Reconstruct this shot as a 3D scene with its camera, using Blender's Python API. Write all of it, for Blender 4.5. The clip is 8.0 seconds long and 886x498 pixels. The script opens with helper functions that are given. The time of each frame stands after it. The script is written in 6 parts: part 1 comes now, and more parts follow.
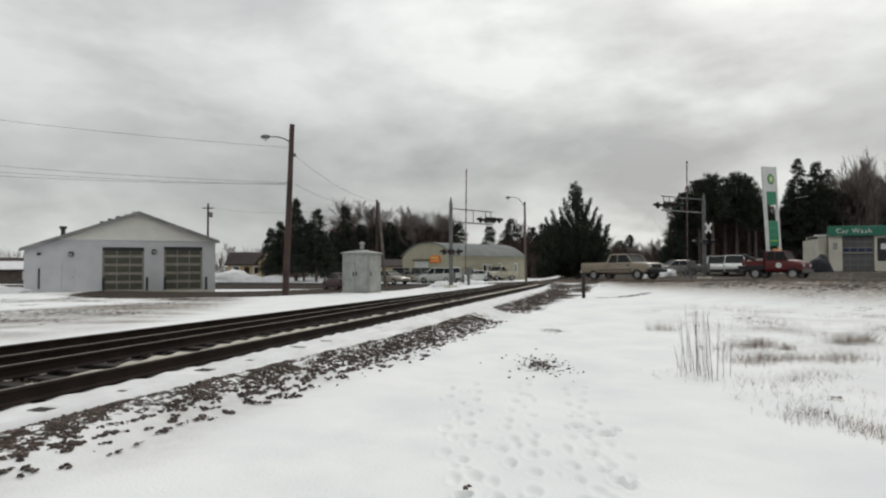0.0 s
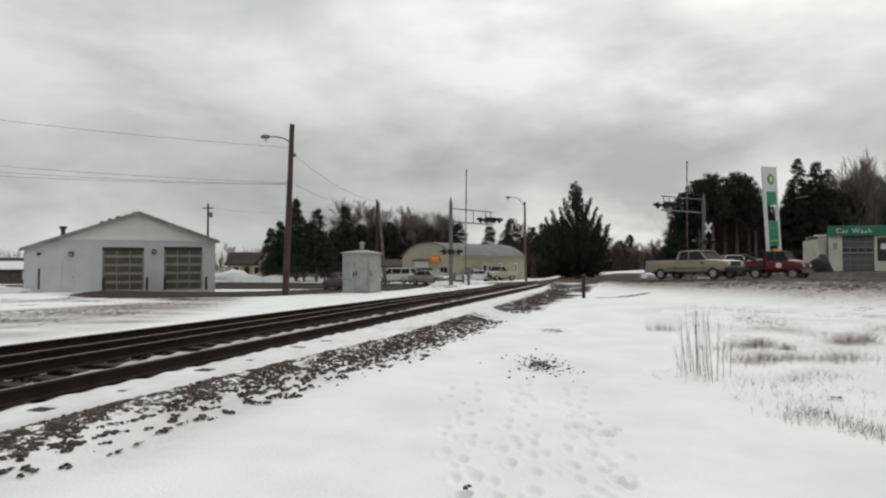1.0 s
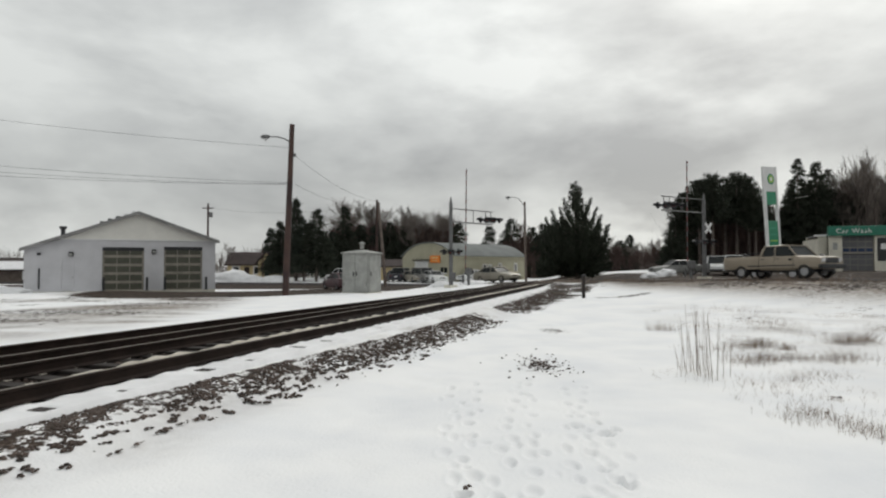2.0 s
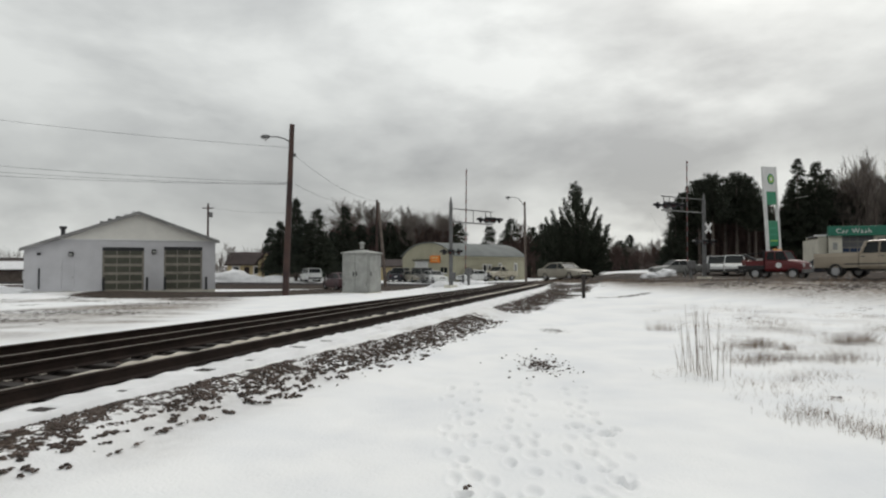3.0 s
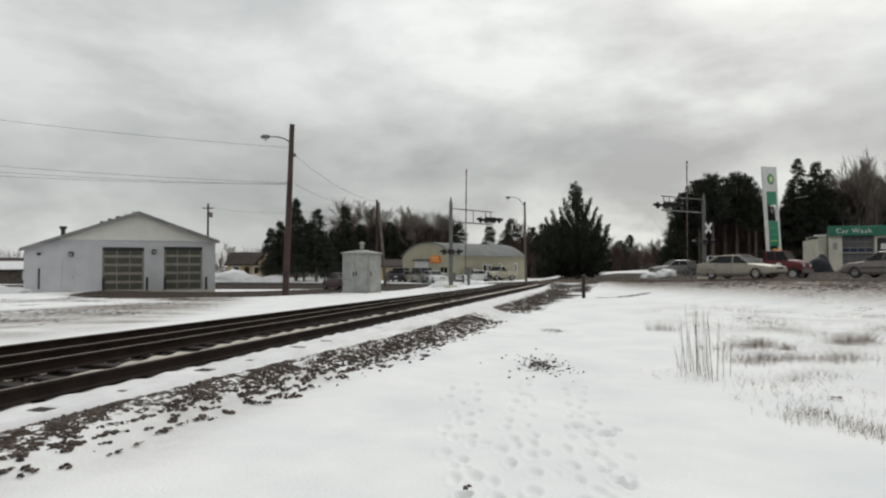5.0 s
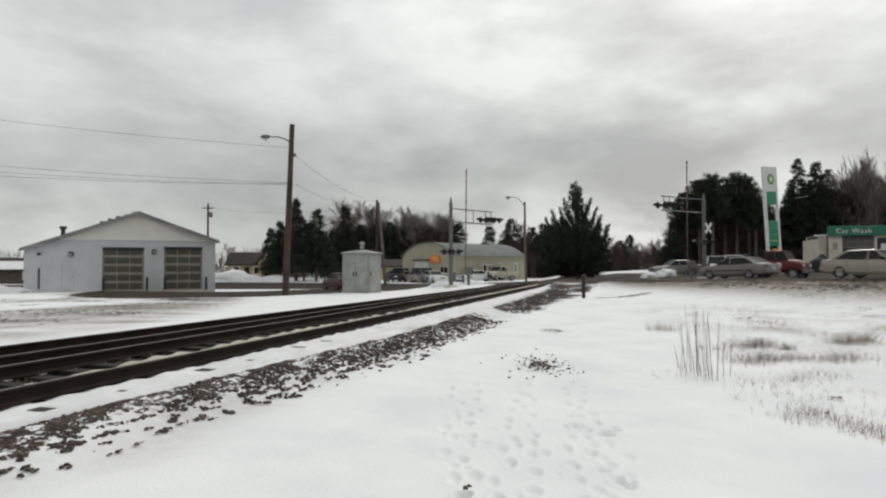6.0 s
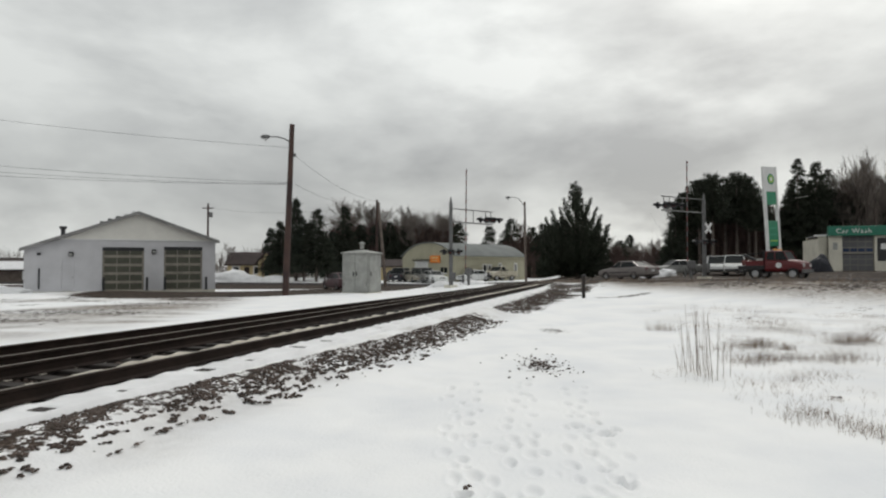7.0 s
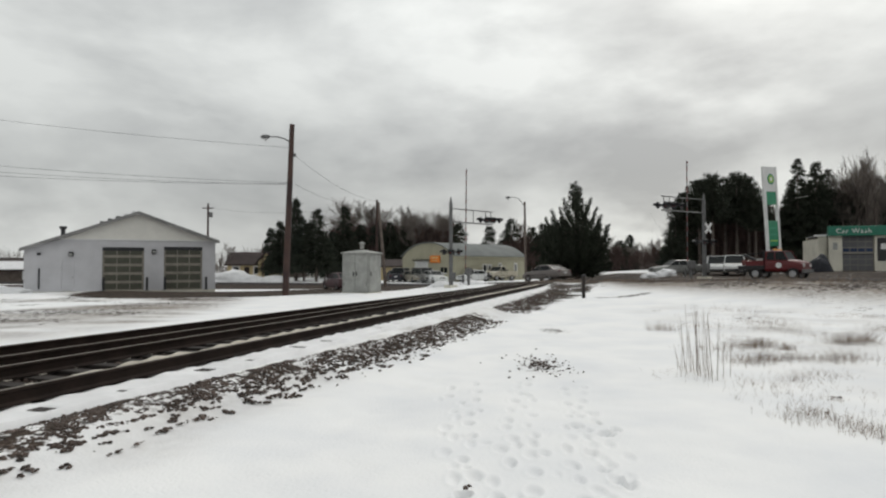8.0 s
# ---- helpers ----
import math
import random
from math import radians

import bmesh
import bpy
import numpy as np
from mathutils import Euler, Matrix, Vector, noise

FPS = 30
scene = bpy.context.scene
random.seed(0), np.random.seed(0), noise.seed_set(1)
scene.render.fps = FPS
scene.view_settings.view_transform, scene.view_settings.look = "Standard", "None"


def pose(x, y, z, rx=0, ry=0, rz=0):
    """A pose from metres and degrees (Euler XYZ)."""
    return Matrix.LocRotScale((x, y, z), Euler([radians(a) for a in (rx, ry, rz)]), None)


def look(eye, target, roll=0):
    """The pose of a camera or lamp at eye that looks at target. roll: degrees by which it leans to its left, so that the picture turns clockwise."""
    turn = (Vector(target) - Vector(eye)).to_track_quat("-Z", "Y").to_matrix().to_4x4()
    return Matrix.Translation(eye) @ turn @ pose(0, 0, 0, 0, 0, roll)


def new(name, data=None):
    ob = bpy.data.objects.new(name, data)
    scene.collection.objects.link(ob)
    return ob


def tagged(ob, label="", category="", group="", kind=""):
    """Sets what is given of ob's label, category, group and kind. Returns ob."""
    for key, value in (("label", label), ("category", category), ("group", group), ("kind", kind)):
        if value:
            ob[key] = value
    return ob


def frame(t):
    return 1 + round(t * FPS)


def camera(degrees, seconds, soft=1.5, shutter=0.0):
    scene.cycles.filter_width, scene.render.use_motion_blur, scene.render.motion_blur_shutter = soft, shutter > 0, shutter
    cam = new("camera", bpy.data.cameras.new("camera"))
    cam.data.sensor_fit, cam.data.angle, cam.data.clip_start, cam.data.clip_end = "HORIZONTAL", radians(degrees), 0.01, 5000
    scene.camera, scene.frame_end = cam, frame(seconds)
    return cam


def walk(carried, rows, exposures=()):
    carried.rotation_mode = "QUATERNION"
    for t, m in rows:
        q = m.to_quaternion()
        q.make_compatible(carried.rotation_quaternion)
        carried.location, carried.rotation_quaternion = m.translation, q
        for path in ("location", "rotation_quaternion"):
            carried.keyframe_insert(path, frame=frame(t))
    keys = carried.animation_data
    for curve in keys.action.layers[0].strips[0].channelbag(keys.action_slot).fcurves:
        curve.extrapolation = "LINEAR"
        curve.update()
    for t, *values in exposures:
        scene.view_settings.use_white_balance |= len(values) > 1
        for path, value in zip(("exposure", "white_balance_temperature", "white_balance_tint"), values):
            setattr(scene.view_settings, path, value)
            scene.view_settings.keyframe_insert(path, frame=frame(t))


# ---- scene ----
# The camera stands still at the edge of the snowfield, beside the line.
cam = camera(70, 8.0, soft=2.2, shutter=0.5)
CAM_POSE = look((0, 0, 1.7), (0, 100, 1.7 + 2.59))
walk(cam, [(0, CAM_POSE), (8.0, CAM_POSE)])

# ---- light ----
scene.view_settings.exposure = 0.0


SKY_FORMS = [(1070, 250, 0.38, -0.17), (1200, 330, 0.2, -0.05), (470, 190, 0.26, -0.03), (200, 130, 0.25, -0.03), (1450, 50, 0.28, 0.11), (620, 330, 0.22, 0.06),
             (750, 60, 0.24, 0.08), (330, 160, 0.09, 0.07), (1130, 392, 0.11, 0.11), (50, 340, 0.14, 0.10), (60, 50, 0.2, 0.05)]


def build_world():
    w = bpy.data.worlds.new("overcast_sky")
    scene.world = w
    w.use_nodes = True
    n, l = w.node_tree.nodes, w.node_tree.links
    n.clear()
    out, bg = n.new("ShaderNodeOutputWorld"), n.new("ShaderNodeBackground")
    sky = n.new("ShaderNodeTexSky")
    sky.sky_type, sky.sun_disc = "NISHITA", False
    sky.sun_elevation, sky.sun_rotation = radians(38), radians(28)
    sky.air_density, sky.dust_density = 1.0, 3.0
    tc, sep = n.new("ShaderNodeTexCoord"), n.new("ShaderNodeSeparateXYZ")
    l.new(tc.outputs["Generated"], sep.inputs[0])
    # clouds: broad soft forms, wider than high
    mp = n.new("ShaderNodeMapping")
    mp.inputs["Location"].default_value = (5.1, 1.7, 2.2)
    mp.inputs["Scale"].default_value = (1.0, 1.0, 2.3)
    l.new(tc.outputs["Generated"], mp.inputs[0])
    big = n.new("ShaderNodeTexNoise")
    big.inputs["Scale"].default_value, big.inputs["Detail"].default_value = 2.3, 8
    big.inputs["Roughness"].default_value, big.inputs["Distortion"].default_value = 0.52, 0.15
    l.new(mp.outputs[0], big.inputs["Vector"])
    # torn edges for the broad forms
    torn = n.new("ShaderNodeTexNoise")
    torn.inputs["Scale"].default_value, torn.inputs["Detail"].default_value = 7.0, 5
    l.new(mp.outputs[0], torn.inputs["Vector"])
    warp = n.new("ShaderNodeMixRGB"); warp.blend_type = "LINEAR_LIGHT"; warp.inputs[0].default_value = 0.16
    l.new(tc.outputs["Generated"], warp.inputs[1]); l.new(torn.outputs["Color"], warp.inputs[2])
    ramp = n.new("ShaderNodeValToRGB")
    e = ramp.color_ramp.elements
    e[0].position, e[0].color = 0.34, (0.423, 0.435, 0.435, 1)
    e[1].position, e[1].color = 0.64, (0.793, 0.812, 0.79, 1)
    m = e.new(0.5); m.color = (0.614, 0.63, 0.618, 1)
    # thick and thin places of the layer: direction, breadth, how much thinner
    last = big.outputs["Fac"]
    for px, py, wide, thin in SKY_FORMS:
        way = Vector(((px - 784) / 1119.7, 1, (441 - py) / 1119.7 + 0.0259)).normalized()
        sub = n.new("ShaderNodeVectorMath"); sub.operation = "SUBTRACT"; sub.inputs[1].default_value = way
        l.new(warp.outputs[0], sub.inputs[0])
        flat = n.new("ShaderNodeVectorMath"); flat.operation = "MULTIPLY"; flat.inputs[1].default_value = (1, 1, 1.9)
        l.new(sub.outputs[0], flat.inputs[0])
        far = n.new("ShaderNodeVectorMath"); far.operation = "LENGTH"
        l.new(flat.outputs[0], far.inputs[0])
        fall = n.new("ShaderNodeMapRange"); fall.interpolation_type = "SMOOTHSTEP"
        fall.inputs["From Max"].default_value, fall.inputs["To Min"].default_value, fall.inputs["To Max"].default_value = wide, thin, 0.0
        l.new(far.outputs["Value"], fall.inputs["Value"])
        add = n.new("ShaderNodeMath"); add.operation = "ADD"
        l.new(last, add.inputs[0]); l.new(fall.outputs[0], add.inputs[1])
        last = add.outputs[0]
    l.new(last, ramp.inputs[0])
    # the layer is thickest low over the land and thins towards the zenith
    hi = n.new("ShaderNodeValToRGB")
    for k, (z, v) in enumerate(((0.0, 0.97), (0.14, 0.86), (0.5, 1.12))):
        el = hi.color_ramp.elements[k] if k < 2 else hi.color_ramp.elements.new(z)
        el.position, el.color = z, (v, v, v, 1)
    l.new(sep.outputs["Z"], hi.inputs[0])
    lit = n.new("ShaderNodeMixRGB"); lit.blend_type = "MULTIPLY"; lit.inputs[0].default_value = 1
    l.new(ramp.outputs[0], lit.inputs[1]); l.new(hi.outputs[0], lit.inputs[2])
    # the cloud is brighter round the hidden sun
    dot = n.new("ShaderNodeVectorMath"); dot.operation = "DOT_PRODUCT"; dot.inputs[1].default_value = (0.371, 0.691, 0.621)
    l.new(tc.outputs["Generated"], dot.inputs[0])
    pw = n.new("ShaderNodeMapRange"); pw.interpolation_type = "SMOOTHSTEP"
    pw.inputs["From Min"].default_value, pw.inputs["From Max"].default_value = 0.6, 1.0
    pw.inputs["To Min"].default_value, pw.inputs["To Max"].default_value = 1.0, 1.2
    l.new(dot.outputs["Value"], pw.inputs["Value"])
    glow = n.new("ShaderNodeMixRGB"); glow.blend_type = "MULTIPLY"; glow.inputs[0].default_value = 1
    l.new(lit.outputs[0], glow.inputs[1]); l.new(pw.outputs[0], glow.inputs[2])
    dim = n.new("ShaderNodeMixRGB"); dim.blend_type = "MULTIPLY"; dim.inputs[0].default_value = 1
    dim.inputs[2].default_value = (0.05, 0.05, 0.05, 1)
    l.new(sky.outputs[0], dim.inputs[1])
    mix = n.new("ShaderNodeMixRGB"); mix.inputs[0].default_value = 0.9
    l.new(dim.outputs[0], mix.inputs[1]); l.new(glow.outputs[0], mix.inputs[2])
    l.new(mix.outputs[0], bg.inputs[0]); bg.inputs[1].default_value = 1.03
    l.new(bg.outputs[0], out.inputs[0])


build_world()
sun = new("sun", bpy.data.lights.new("sun", "SUN"))
sun.data.energy, sun.data.angle, sun.data.color = 1.0, radians(14), (1.0, 0.97, 0.91)
sun.matrix_world = look((18.5, 34.5, 31), (0, 0, 0))


# ---- materials ----
def mat(name, base, rough=0.7, metal=0.0, var=0.25, scale=3.0, fine=40.0, bump=0.0, other=None, spec=0.5, island=0.0, per_object=0.0):
    """A surface that varies at two scales: broad stains towards `other`, fine grain, and fine relief."""
    m = bpy.data.materials.new(name)
    m.use_nodes = True
    n, l = m.node_tree.nodes, m.node_tree.links
    p = n["Principled BSDF"]
    p.inputs["Roughness"].default_value, p.inputs["Metallic"].default_value = rough, metal
    p.inputs["Specular IOR Level"].default_value = spec
    tc = n.new("ShaderNodeTexCoord")
    a, b = n.new("ShaderNodeTexNoise"), n.new("ShaderNodeTexNoise")
    a.inputs["Scale"].default_value, a.inputs["Detail"].default_value = scale, 5
    b.inputs["Scale"].default_value, b.inputs["Detail"].default_value = fine, 3
    for t in (a, b):
        l.new(tc.outputs["Object"], t.inputs["Vector"])
    dark = other or tuple(c * (1 - var) for c in base)
    ramp = n.new("ShaderNodeValToRGB")
    ramp.color_ramp.elements[0].position, ramp.color_ramp.elements[0].color = 0.36, (*dark, 1)
    ramp.color_ramp.elements[1].position, ramp.color_ramp.elements[1].color = 0.62, (*base, 1)
    l.new(a.outputs["Fac"], ramp.inputs[0])
    mr = n.new("ShaderNodeMapRange")
    mr.inputs["To Min"].default_value, mr.inputs["To Max"].default_value = 1 - var * 0.7, 1 + var * 0.5
    l.new(b.outputs["Fac"], mr.inputs["Value"])
    mul = n.new("ShaderNodeMixRGB"); mul.blend_type = "MULTIPLY"; mul.inputs[0].default_value = 1
    l.new(ramp.outputs[0], mul.inputs[1]); l.new(mr.outputs[0], mul.inputs[2])
    last = mul.outputs[0]
    if island or per_object:
        g = n.new("ShaderNodeNewGeometry") if island else n.new("ShaderNodeObjectInfo")
        r2 = n.new("ShaderNodeMapRange")
        k = island or per_object
        r2.inputs["To Min"].default_value, r2.inputs["To Max"].default_value = 1 - k, 1 + k
        l.new(g.outputs["Random Per Island" if island else "Random"], r2.inputs["Value"])
        m2 = n.new("ShaderNodeMixRGB"); m2.blend_type = "MULTIPLY"; m2.inputs[0].default_value = 1
        l.new(last, m2.inputs[1]); l.new(r2.outputs[0], m2.inputs[2])
        last = m2.outputs[0]
    l.new(last, p.inputs["Base Color"])
    if bump:
        bp = n.new("ShaderNodeBump")
        bp.inputs["Strength"].default_value, bp.inputs["Distance"].default_value = bump, 0.02
        l.new(b.outputs["Fac"], bp.inputs["Height"]); l.new(bp.outputs[0], p.inputs["Normal"])
    return m


def glass_mat(name, tint, rough=0.06):
    m = mat(name, tint, rough, 0.0, 0.15, 0.8, 6)
    m.node_tree.nodes["Principled BSDF"].inputs["Specular IOR Level"].default_value = 0.17
    return m


def snow_mat():
    """Old snow, with bare soil showing where the mask `bare` says so, broken up by grain."""
    m = bpy.data.materials.new("old_snow")
    m.use_nodes = True
    n, l = m.node_tree.nodes, m.node_tree.links
    p = n["Principled BSDF"]
    p.inputs["Roughness"].default_value, p.inputs["Specular IOR Level"].default_value = 0.85, 0.1
    tc = n.new("ShaderNodeTexCoord")
    fine, mid = n.new("ShaderNodeTexNoise"), n.new("ShaderNodeTexNoise")
    fine.inputs["Scale"].default_value, fine.inputs["Detail"].default_value = 5.5, 6
    mid.inputs["Scale"].default_value, mid.inputs["Detail"].default_value = 0.7, 6
    soil, grain = n.new("ShaderNodeTexNoise"), n.new("ShaderNodeTexNoise")
    soil.inputs["Scale"].default_value, soil.inputs["Detail"].default_value = 2.2, 8
    grain.inputs["Scale"].default_value, grain.inputs["Detail"].default_value = 30, 4
    for t in (fine, mid, soil, grain):
        l.new(tc.outputs["Object"], t.inputs["Vector"])
    white = n.new("ShaderNodeValToRGB")
    white.color_ramp.elements[0].position, white.color_ramp.elements[0].color = 0.3, (0.79, 0.80, 0.82, 1)
    white.color_ramp.elements[1].position, white.color_ramp.elements[1].color = 0.6, (0.88, 0.88, 0.88, 1)
    l.new(mid.outputs["Fac"], white.inputs[0])
    brown = n.new("ShaderNodeValToRGB")
    brown.color_ramp.elements[0].position, brown.color_ramp.elements[0].color = 0.35, (0.018, 0.014, 0.012, 1)
    brown.color_ramp.elements[1].position, brown.color_ramp.elements[1].color = 0.65, (0.068, 0.049, 0.037, 1)
    l.new(soil.outputs["Fac"], brown.inputs[0])
    at = n.new("ShaderNodeAttribute"); at.attribute_name = "bare"
    s1 = n.new("ShaderNodeMath"); s1.operation = "ADD"
    l.new(at.outputs["Fac"], s1.inputs[0])
    f2 = n.new("ShaderNodeMath"); f2.operation = "MULTIPLY_ADD"
    f2.inputs[1].default_value, f2.inputs[2].default_value = 2.5, -1.25
    l.new(fine.outputs["Fac"], f2.inputs[0])
    gate = n.new("ShaderNodeMath"); gate.operation = "MULTIPLY"; gate.use_clamp = True; gate.inputs[1].default_value = 5.0
    l.new(at.outputs["Fac"], gate.inputs[0])
    f3 = n.new("ShaderNodeMath"); f3.operation = "MULTIPLY"
    l.new(f2.outputs[0], f3.inputs[0]); l.new(gate.outputs[0], f3.inputs[1]); l.new(f3.outputs[0], s1.inputs[1])
    cut = n.new("ShaderNodeMapRange"); cut.interpolation_type = "SMOOTHSTEP"
    cut.inputs["From Min"].default_value, cut.inputs["From Max"].default_value = 0.22, 0.46
    l.new(s1.outputs[0], cut.inputs["Value"])
    mix = n.new("ShaderNodeMixRGB")
    l.new(cut.outputs[0], mix.inputs[0]); l.new(brown.outputs[0], mix.inputs[2])
    # slush and trodden dirt in the snow, from the mask `dirt`
    dt = n.new("ShaderNodeAttribute"); dt.attribute_name = "dirt"
    d1 = n.new("ShaderNodeMath"); d1.operation = "MULTIPLY_ADD"; d1.inputs[1].default_value, d1.inputs[2].default_value = 1.6, -0.8
    l.new(fine.outputs["Fac"], d1.inputs[0])
    d2 = n.new("ShaderNodeMath"); d2.operation = "ADD"; d2.inputs[1].default_value = 1.0
    l.new(d1.outputs[0], d2.inputs[0])
    d3 = n.new("ShaderNodeMath"); d3.operation = "MULTIPLY"; d3.use_clamp = True
    l.new(d2.outputs[0], d3.inputs[0]); l.new(dt.outputs["Fac"], d3.inputs[1])
    slush = n.new("ShaderNodeMixRGB")
    slush.inputs[2].default_value = (0.20, 0.165, 0.135, 1)
    l.new(d3.outputs[0], slush.inputs[0]); l.new(white.outputs[0], slush.inputs[1])
    l.new(slush.outputs[0], mix.inputs[1])
    l.new(mix.outputs[0], p.inputs["Base Color"])
    bp = n.new("ShaderNodeBump")
    bp.inputs["Strength"].default_value, bp.inputs["Distance"].default_value = 0.25, 0.03
    l.new(grain.outputs["Fac"], bp.inputs["Height"]); l.new(bp.outputs[0], p.inputs["Normal"])
    return m


M = {}
M["snow"] = snow_mat()
M["snow_cap"] = mat("snow_cap", (0.82, 0.82, 0.83), 0.75, var=0.1, scale=2, fine=12, bump=0.2, spec=0.2)
M["dirty_snow"] = mat("dirty_snow", (0.60, 0.555, 0.48), 0.8, var=0.2, scale=3, fine=14, bump=0.2, spec=0.2)
M["asphalt"] = mat("wet_asphalt", (0.036, 0.029, 0.027), 0.9, var=0.4, scale=0.7, fine=9, bump=0.15, other=(0.02, 0.017, 0.017), spec=0.15)
M["gravel"] = mat("muddy_gravel", (0.14, 0.10, 0.075), 0.85, var=0.45, scale=0.8, fine=14, bump=0.4, other=(0.05, 0.038, 0.032))
M["stone"] = mat("ballast_stone", (0.095, 0.07, 0.058), 0.9, var=0.4, scale=5, fine=30, bump=0.3, island=0.55)
M["rail"] = mat("rusty_rail_steel", (0.03, 0.02, 0.016), 0.9, 0.0, var=0.4, scale=2, fine=25, bump=0.15, spec=0.2)
M["rail_head"] = mat("worn_rail_steel", (0.25, 0.215, 0.175), 0.5, 0.8, var=0.3, scale=2, fine=18)
M["tie"] = mat("creosoted_wood", (0.026, 0.02, 0.017), 0.85, var=0.4, scale=3, fine=22, bump=0.4, per_object=0.3)
M["pole"] = mat("weathered_pole_wood", (0.075, 0.042, 0.034), 0.85, var=0.45, scale=1.2, fine=16, bump=0.3, other=(0.04, 0.024, 0.024))
M["grey_wood"] = mat("grey_wood", (0.17, 0.135, 0.115), 0.8, var=0.35, scale=1.5, fine=18, bump=0.3)
M["white_wall"] = mat("white_painted_siding", (0.55, 0.545, 0.565), 0.6, var=0.1, scale=0.9, fine=9)
M["white_trim"] = mat("white_trim", (0.74, 0.74, 0.73), 0.5, var=0.08, scale=1, fine=8)
M["gable"] = mat("cream_gable_board", (0.78, 0.76, 0.71), 0.6, var=0.08, scale=1, fine=8)
M["barge"] = mat("weathered_grey_barge_board", (0.26, 0.255, 0.25), 0.7, var=0.25, scale=0.8, fine=9)
M["roof"] = mat("grey_shingle", (0.20, 0.20, 0.21), 0.8, var=0.3, scale=1, fine=9, bump=0.3)
M["metal_roof"] = mat("blue_grey_metal_roof", (0.17, 0.185, 0.18), 0.85, 0.0, var=0.2, scale=0.5, fine=6)
M["cream"] = mat("cream_siding", (0.42, 0.40, 0.295), 0.75, var=0.12, scale=0.6, fine=6)
M["galv"] = mat("galvanised_steel", (0.16, 0.16, 0.16), 0.6, 0.2, var=0.25, scale=2, fine=20)
M["silver_paint"] = mat("aluminium_paint", (0.35, 0.355, 0.335), 0.65, 0.1, var=0.22, scale=1.8, fine=14)
M["dark"] = mat("black_enamel", (0.02, 0.02, 0.022), 0.45, var=0.3)
M["door_panel"] = mat("grey_door_panel", (0.30, 0.27, 0.225), 0.6, var=0.25, scale=1.5, fine=10)
M["door_glass"] = glass_mat("dusty_door_glass", (0.095, 0.095, 0.075), 0.3)
M["glass"] = glass_mat("dark_window_glass", (0.02, 0.023, 0.024), 0.5)
M["orange"] = mat("orange_sign_face", (0.85, 0.25, 0.04), 0.5, var=0.12)
M["yellow"] = mat("yellow_paint", (0.75, 0.62, 0.28), 0.5, var=0.12)
M["yellow_wall"] = mat("pale_yellow_siding", (0.50, 0.40, 0.22), 0.65, var=0.12, scale=0.6, fine=6)
M["brown_roof"] = mat("brown_shingle", (0.045, 0.03, 0.028), 0.85, var=0.3, scale=0.8, fine=8)
M["needle"] = mat("dark_pine_needles", (0.041, 0.048, 0.034), 0.75, var=0.3, scale=0.6, fine=5, island=0.45, spec=0.2)
M["spruce"] = mat("grey_green_needles", (0.045, 0.055, 0.042), 0.75, var=0.3, scale=0.6, fine=5, island=0.45, spec=0.2)
M["bark"] = mat("grey_brown_bark", (0.13, 0.105, 0.09), 0.85, var=0.4, scale=2, fine=20, bump=0.3)
M["twig"] = mat("bare_twigs", (0.215, 0.185, 0.165), 0.85, var=0.35, scale=1, fine=9, island=0.3)
M["twig_red"] = mat("reddish_brush", (0.085, 0.052, 0.045), 0.85, var=0.35, scale=1, fine=9, island=0.35)
M["straw"] = mat("dead_grass", (0.25, 0.19, 0.145), 0.9, var=0.3, scale=3, fine=12, island=0.45)
M["green"] = mat("green_sign_face", (0.015, 0.24, 0.12), 0.4, var=0.12)
M["price_row"] = mat("pale_green_figures", (0.05, 0.32, 0.2), 0.4, var=0.12)
M["fascia"] = mat("green_fascia", (0.012, 0.16, 0.10), 0.45, var=0.15)
M["lime"] = mat("lime_emblem", (0.42, 0.62, 0.10), 0.45, var=0.1)
M["concrete"] = mat("painted_block", (0.66, 0.63, 0.54), 0.75, var=0.15, scale=1, fine=9)
M["rubber"] = mat("tyre_rubber", (0.022, 0.022, 0.022), 0.85, var=0.3)
M["rim"] = mat("alloy_rim", (0.45, 0.45, 0.46), 0.35, 0.8, var=0.15)
M["chrome"] = mat("dull_chrome", (0.55, 0.55, 0.56), 0.25, 0.9, var=0.1)
M["lens_red"] = mat("red_lens", (0.10, 0.008, 0.01), 0.3, var=0.1)
M["lens_clear"] = mat("clear_lens", (0.7, 0.7, 0.7), 0.2, var=0.1)
M["amber"] = mat("amber_lens", (0.8, 0.3, 0.03), 0.3, var=0.1)
M["stripe_red"] = mat("red_stripe", (0.16, 0.05, 0.045), 0.6, var=0.1)
M["wire"] = mat("black_cable", (0.03, 0.03, 0.033), 0.7, var=0.2)


def paint(name, c, metal=0.25):
    return mat(name, c, 0.35, metal, 0.14, 1.2, 8)


M["tan"] = paint("pewter_tan_paint", (0.33, 0.28, 0.215))
M["beige"] = paint("champagne_paint", (0.34, 0.315, 0.26))
M["cream_car"] = paint("cream_paint", (0.50, 0.46, 0.36), 0.0)
M["silver"] = paint("dull_silver_paint", (0.22, 0.195, 0.185))
M["white_car"] = paint("white_paint", (0.70, 0.71, 0.70), 0.0)
M["red_truck"] = paint("red_paint", (0.12, 0.007, 0.010), 0.0)
M["maroon"] = paint("maroon_paint", (0.05, 0.008, 0.014), 0.1)
M["blue_car"] = paint("dark_blue_paint", (0.025, 0.027, 0.035), 0.1)
M["grey_car"] = paint("grey_paint", (0.22, 0.22, 0.21))


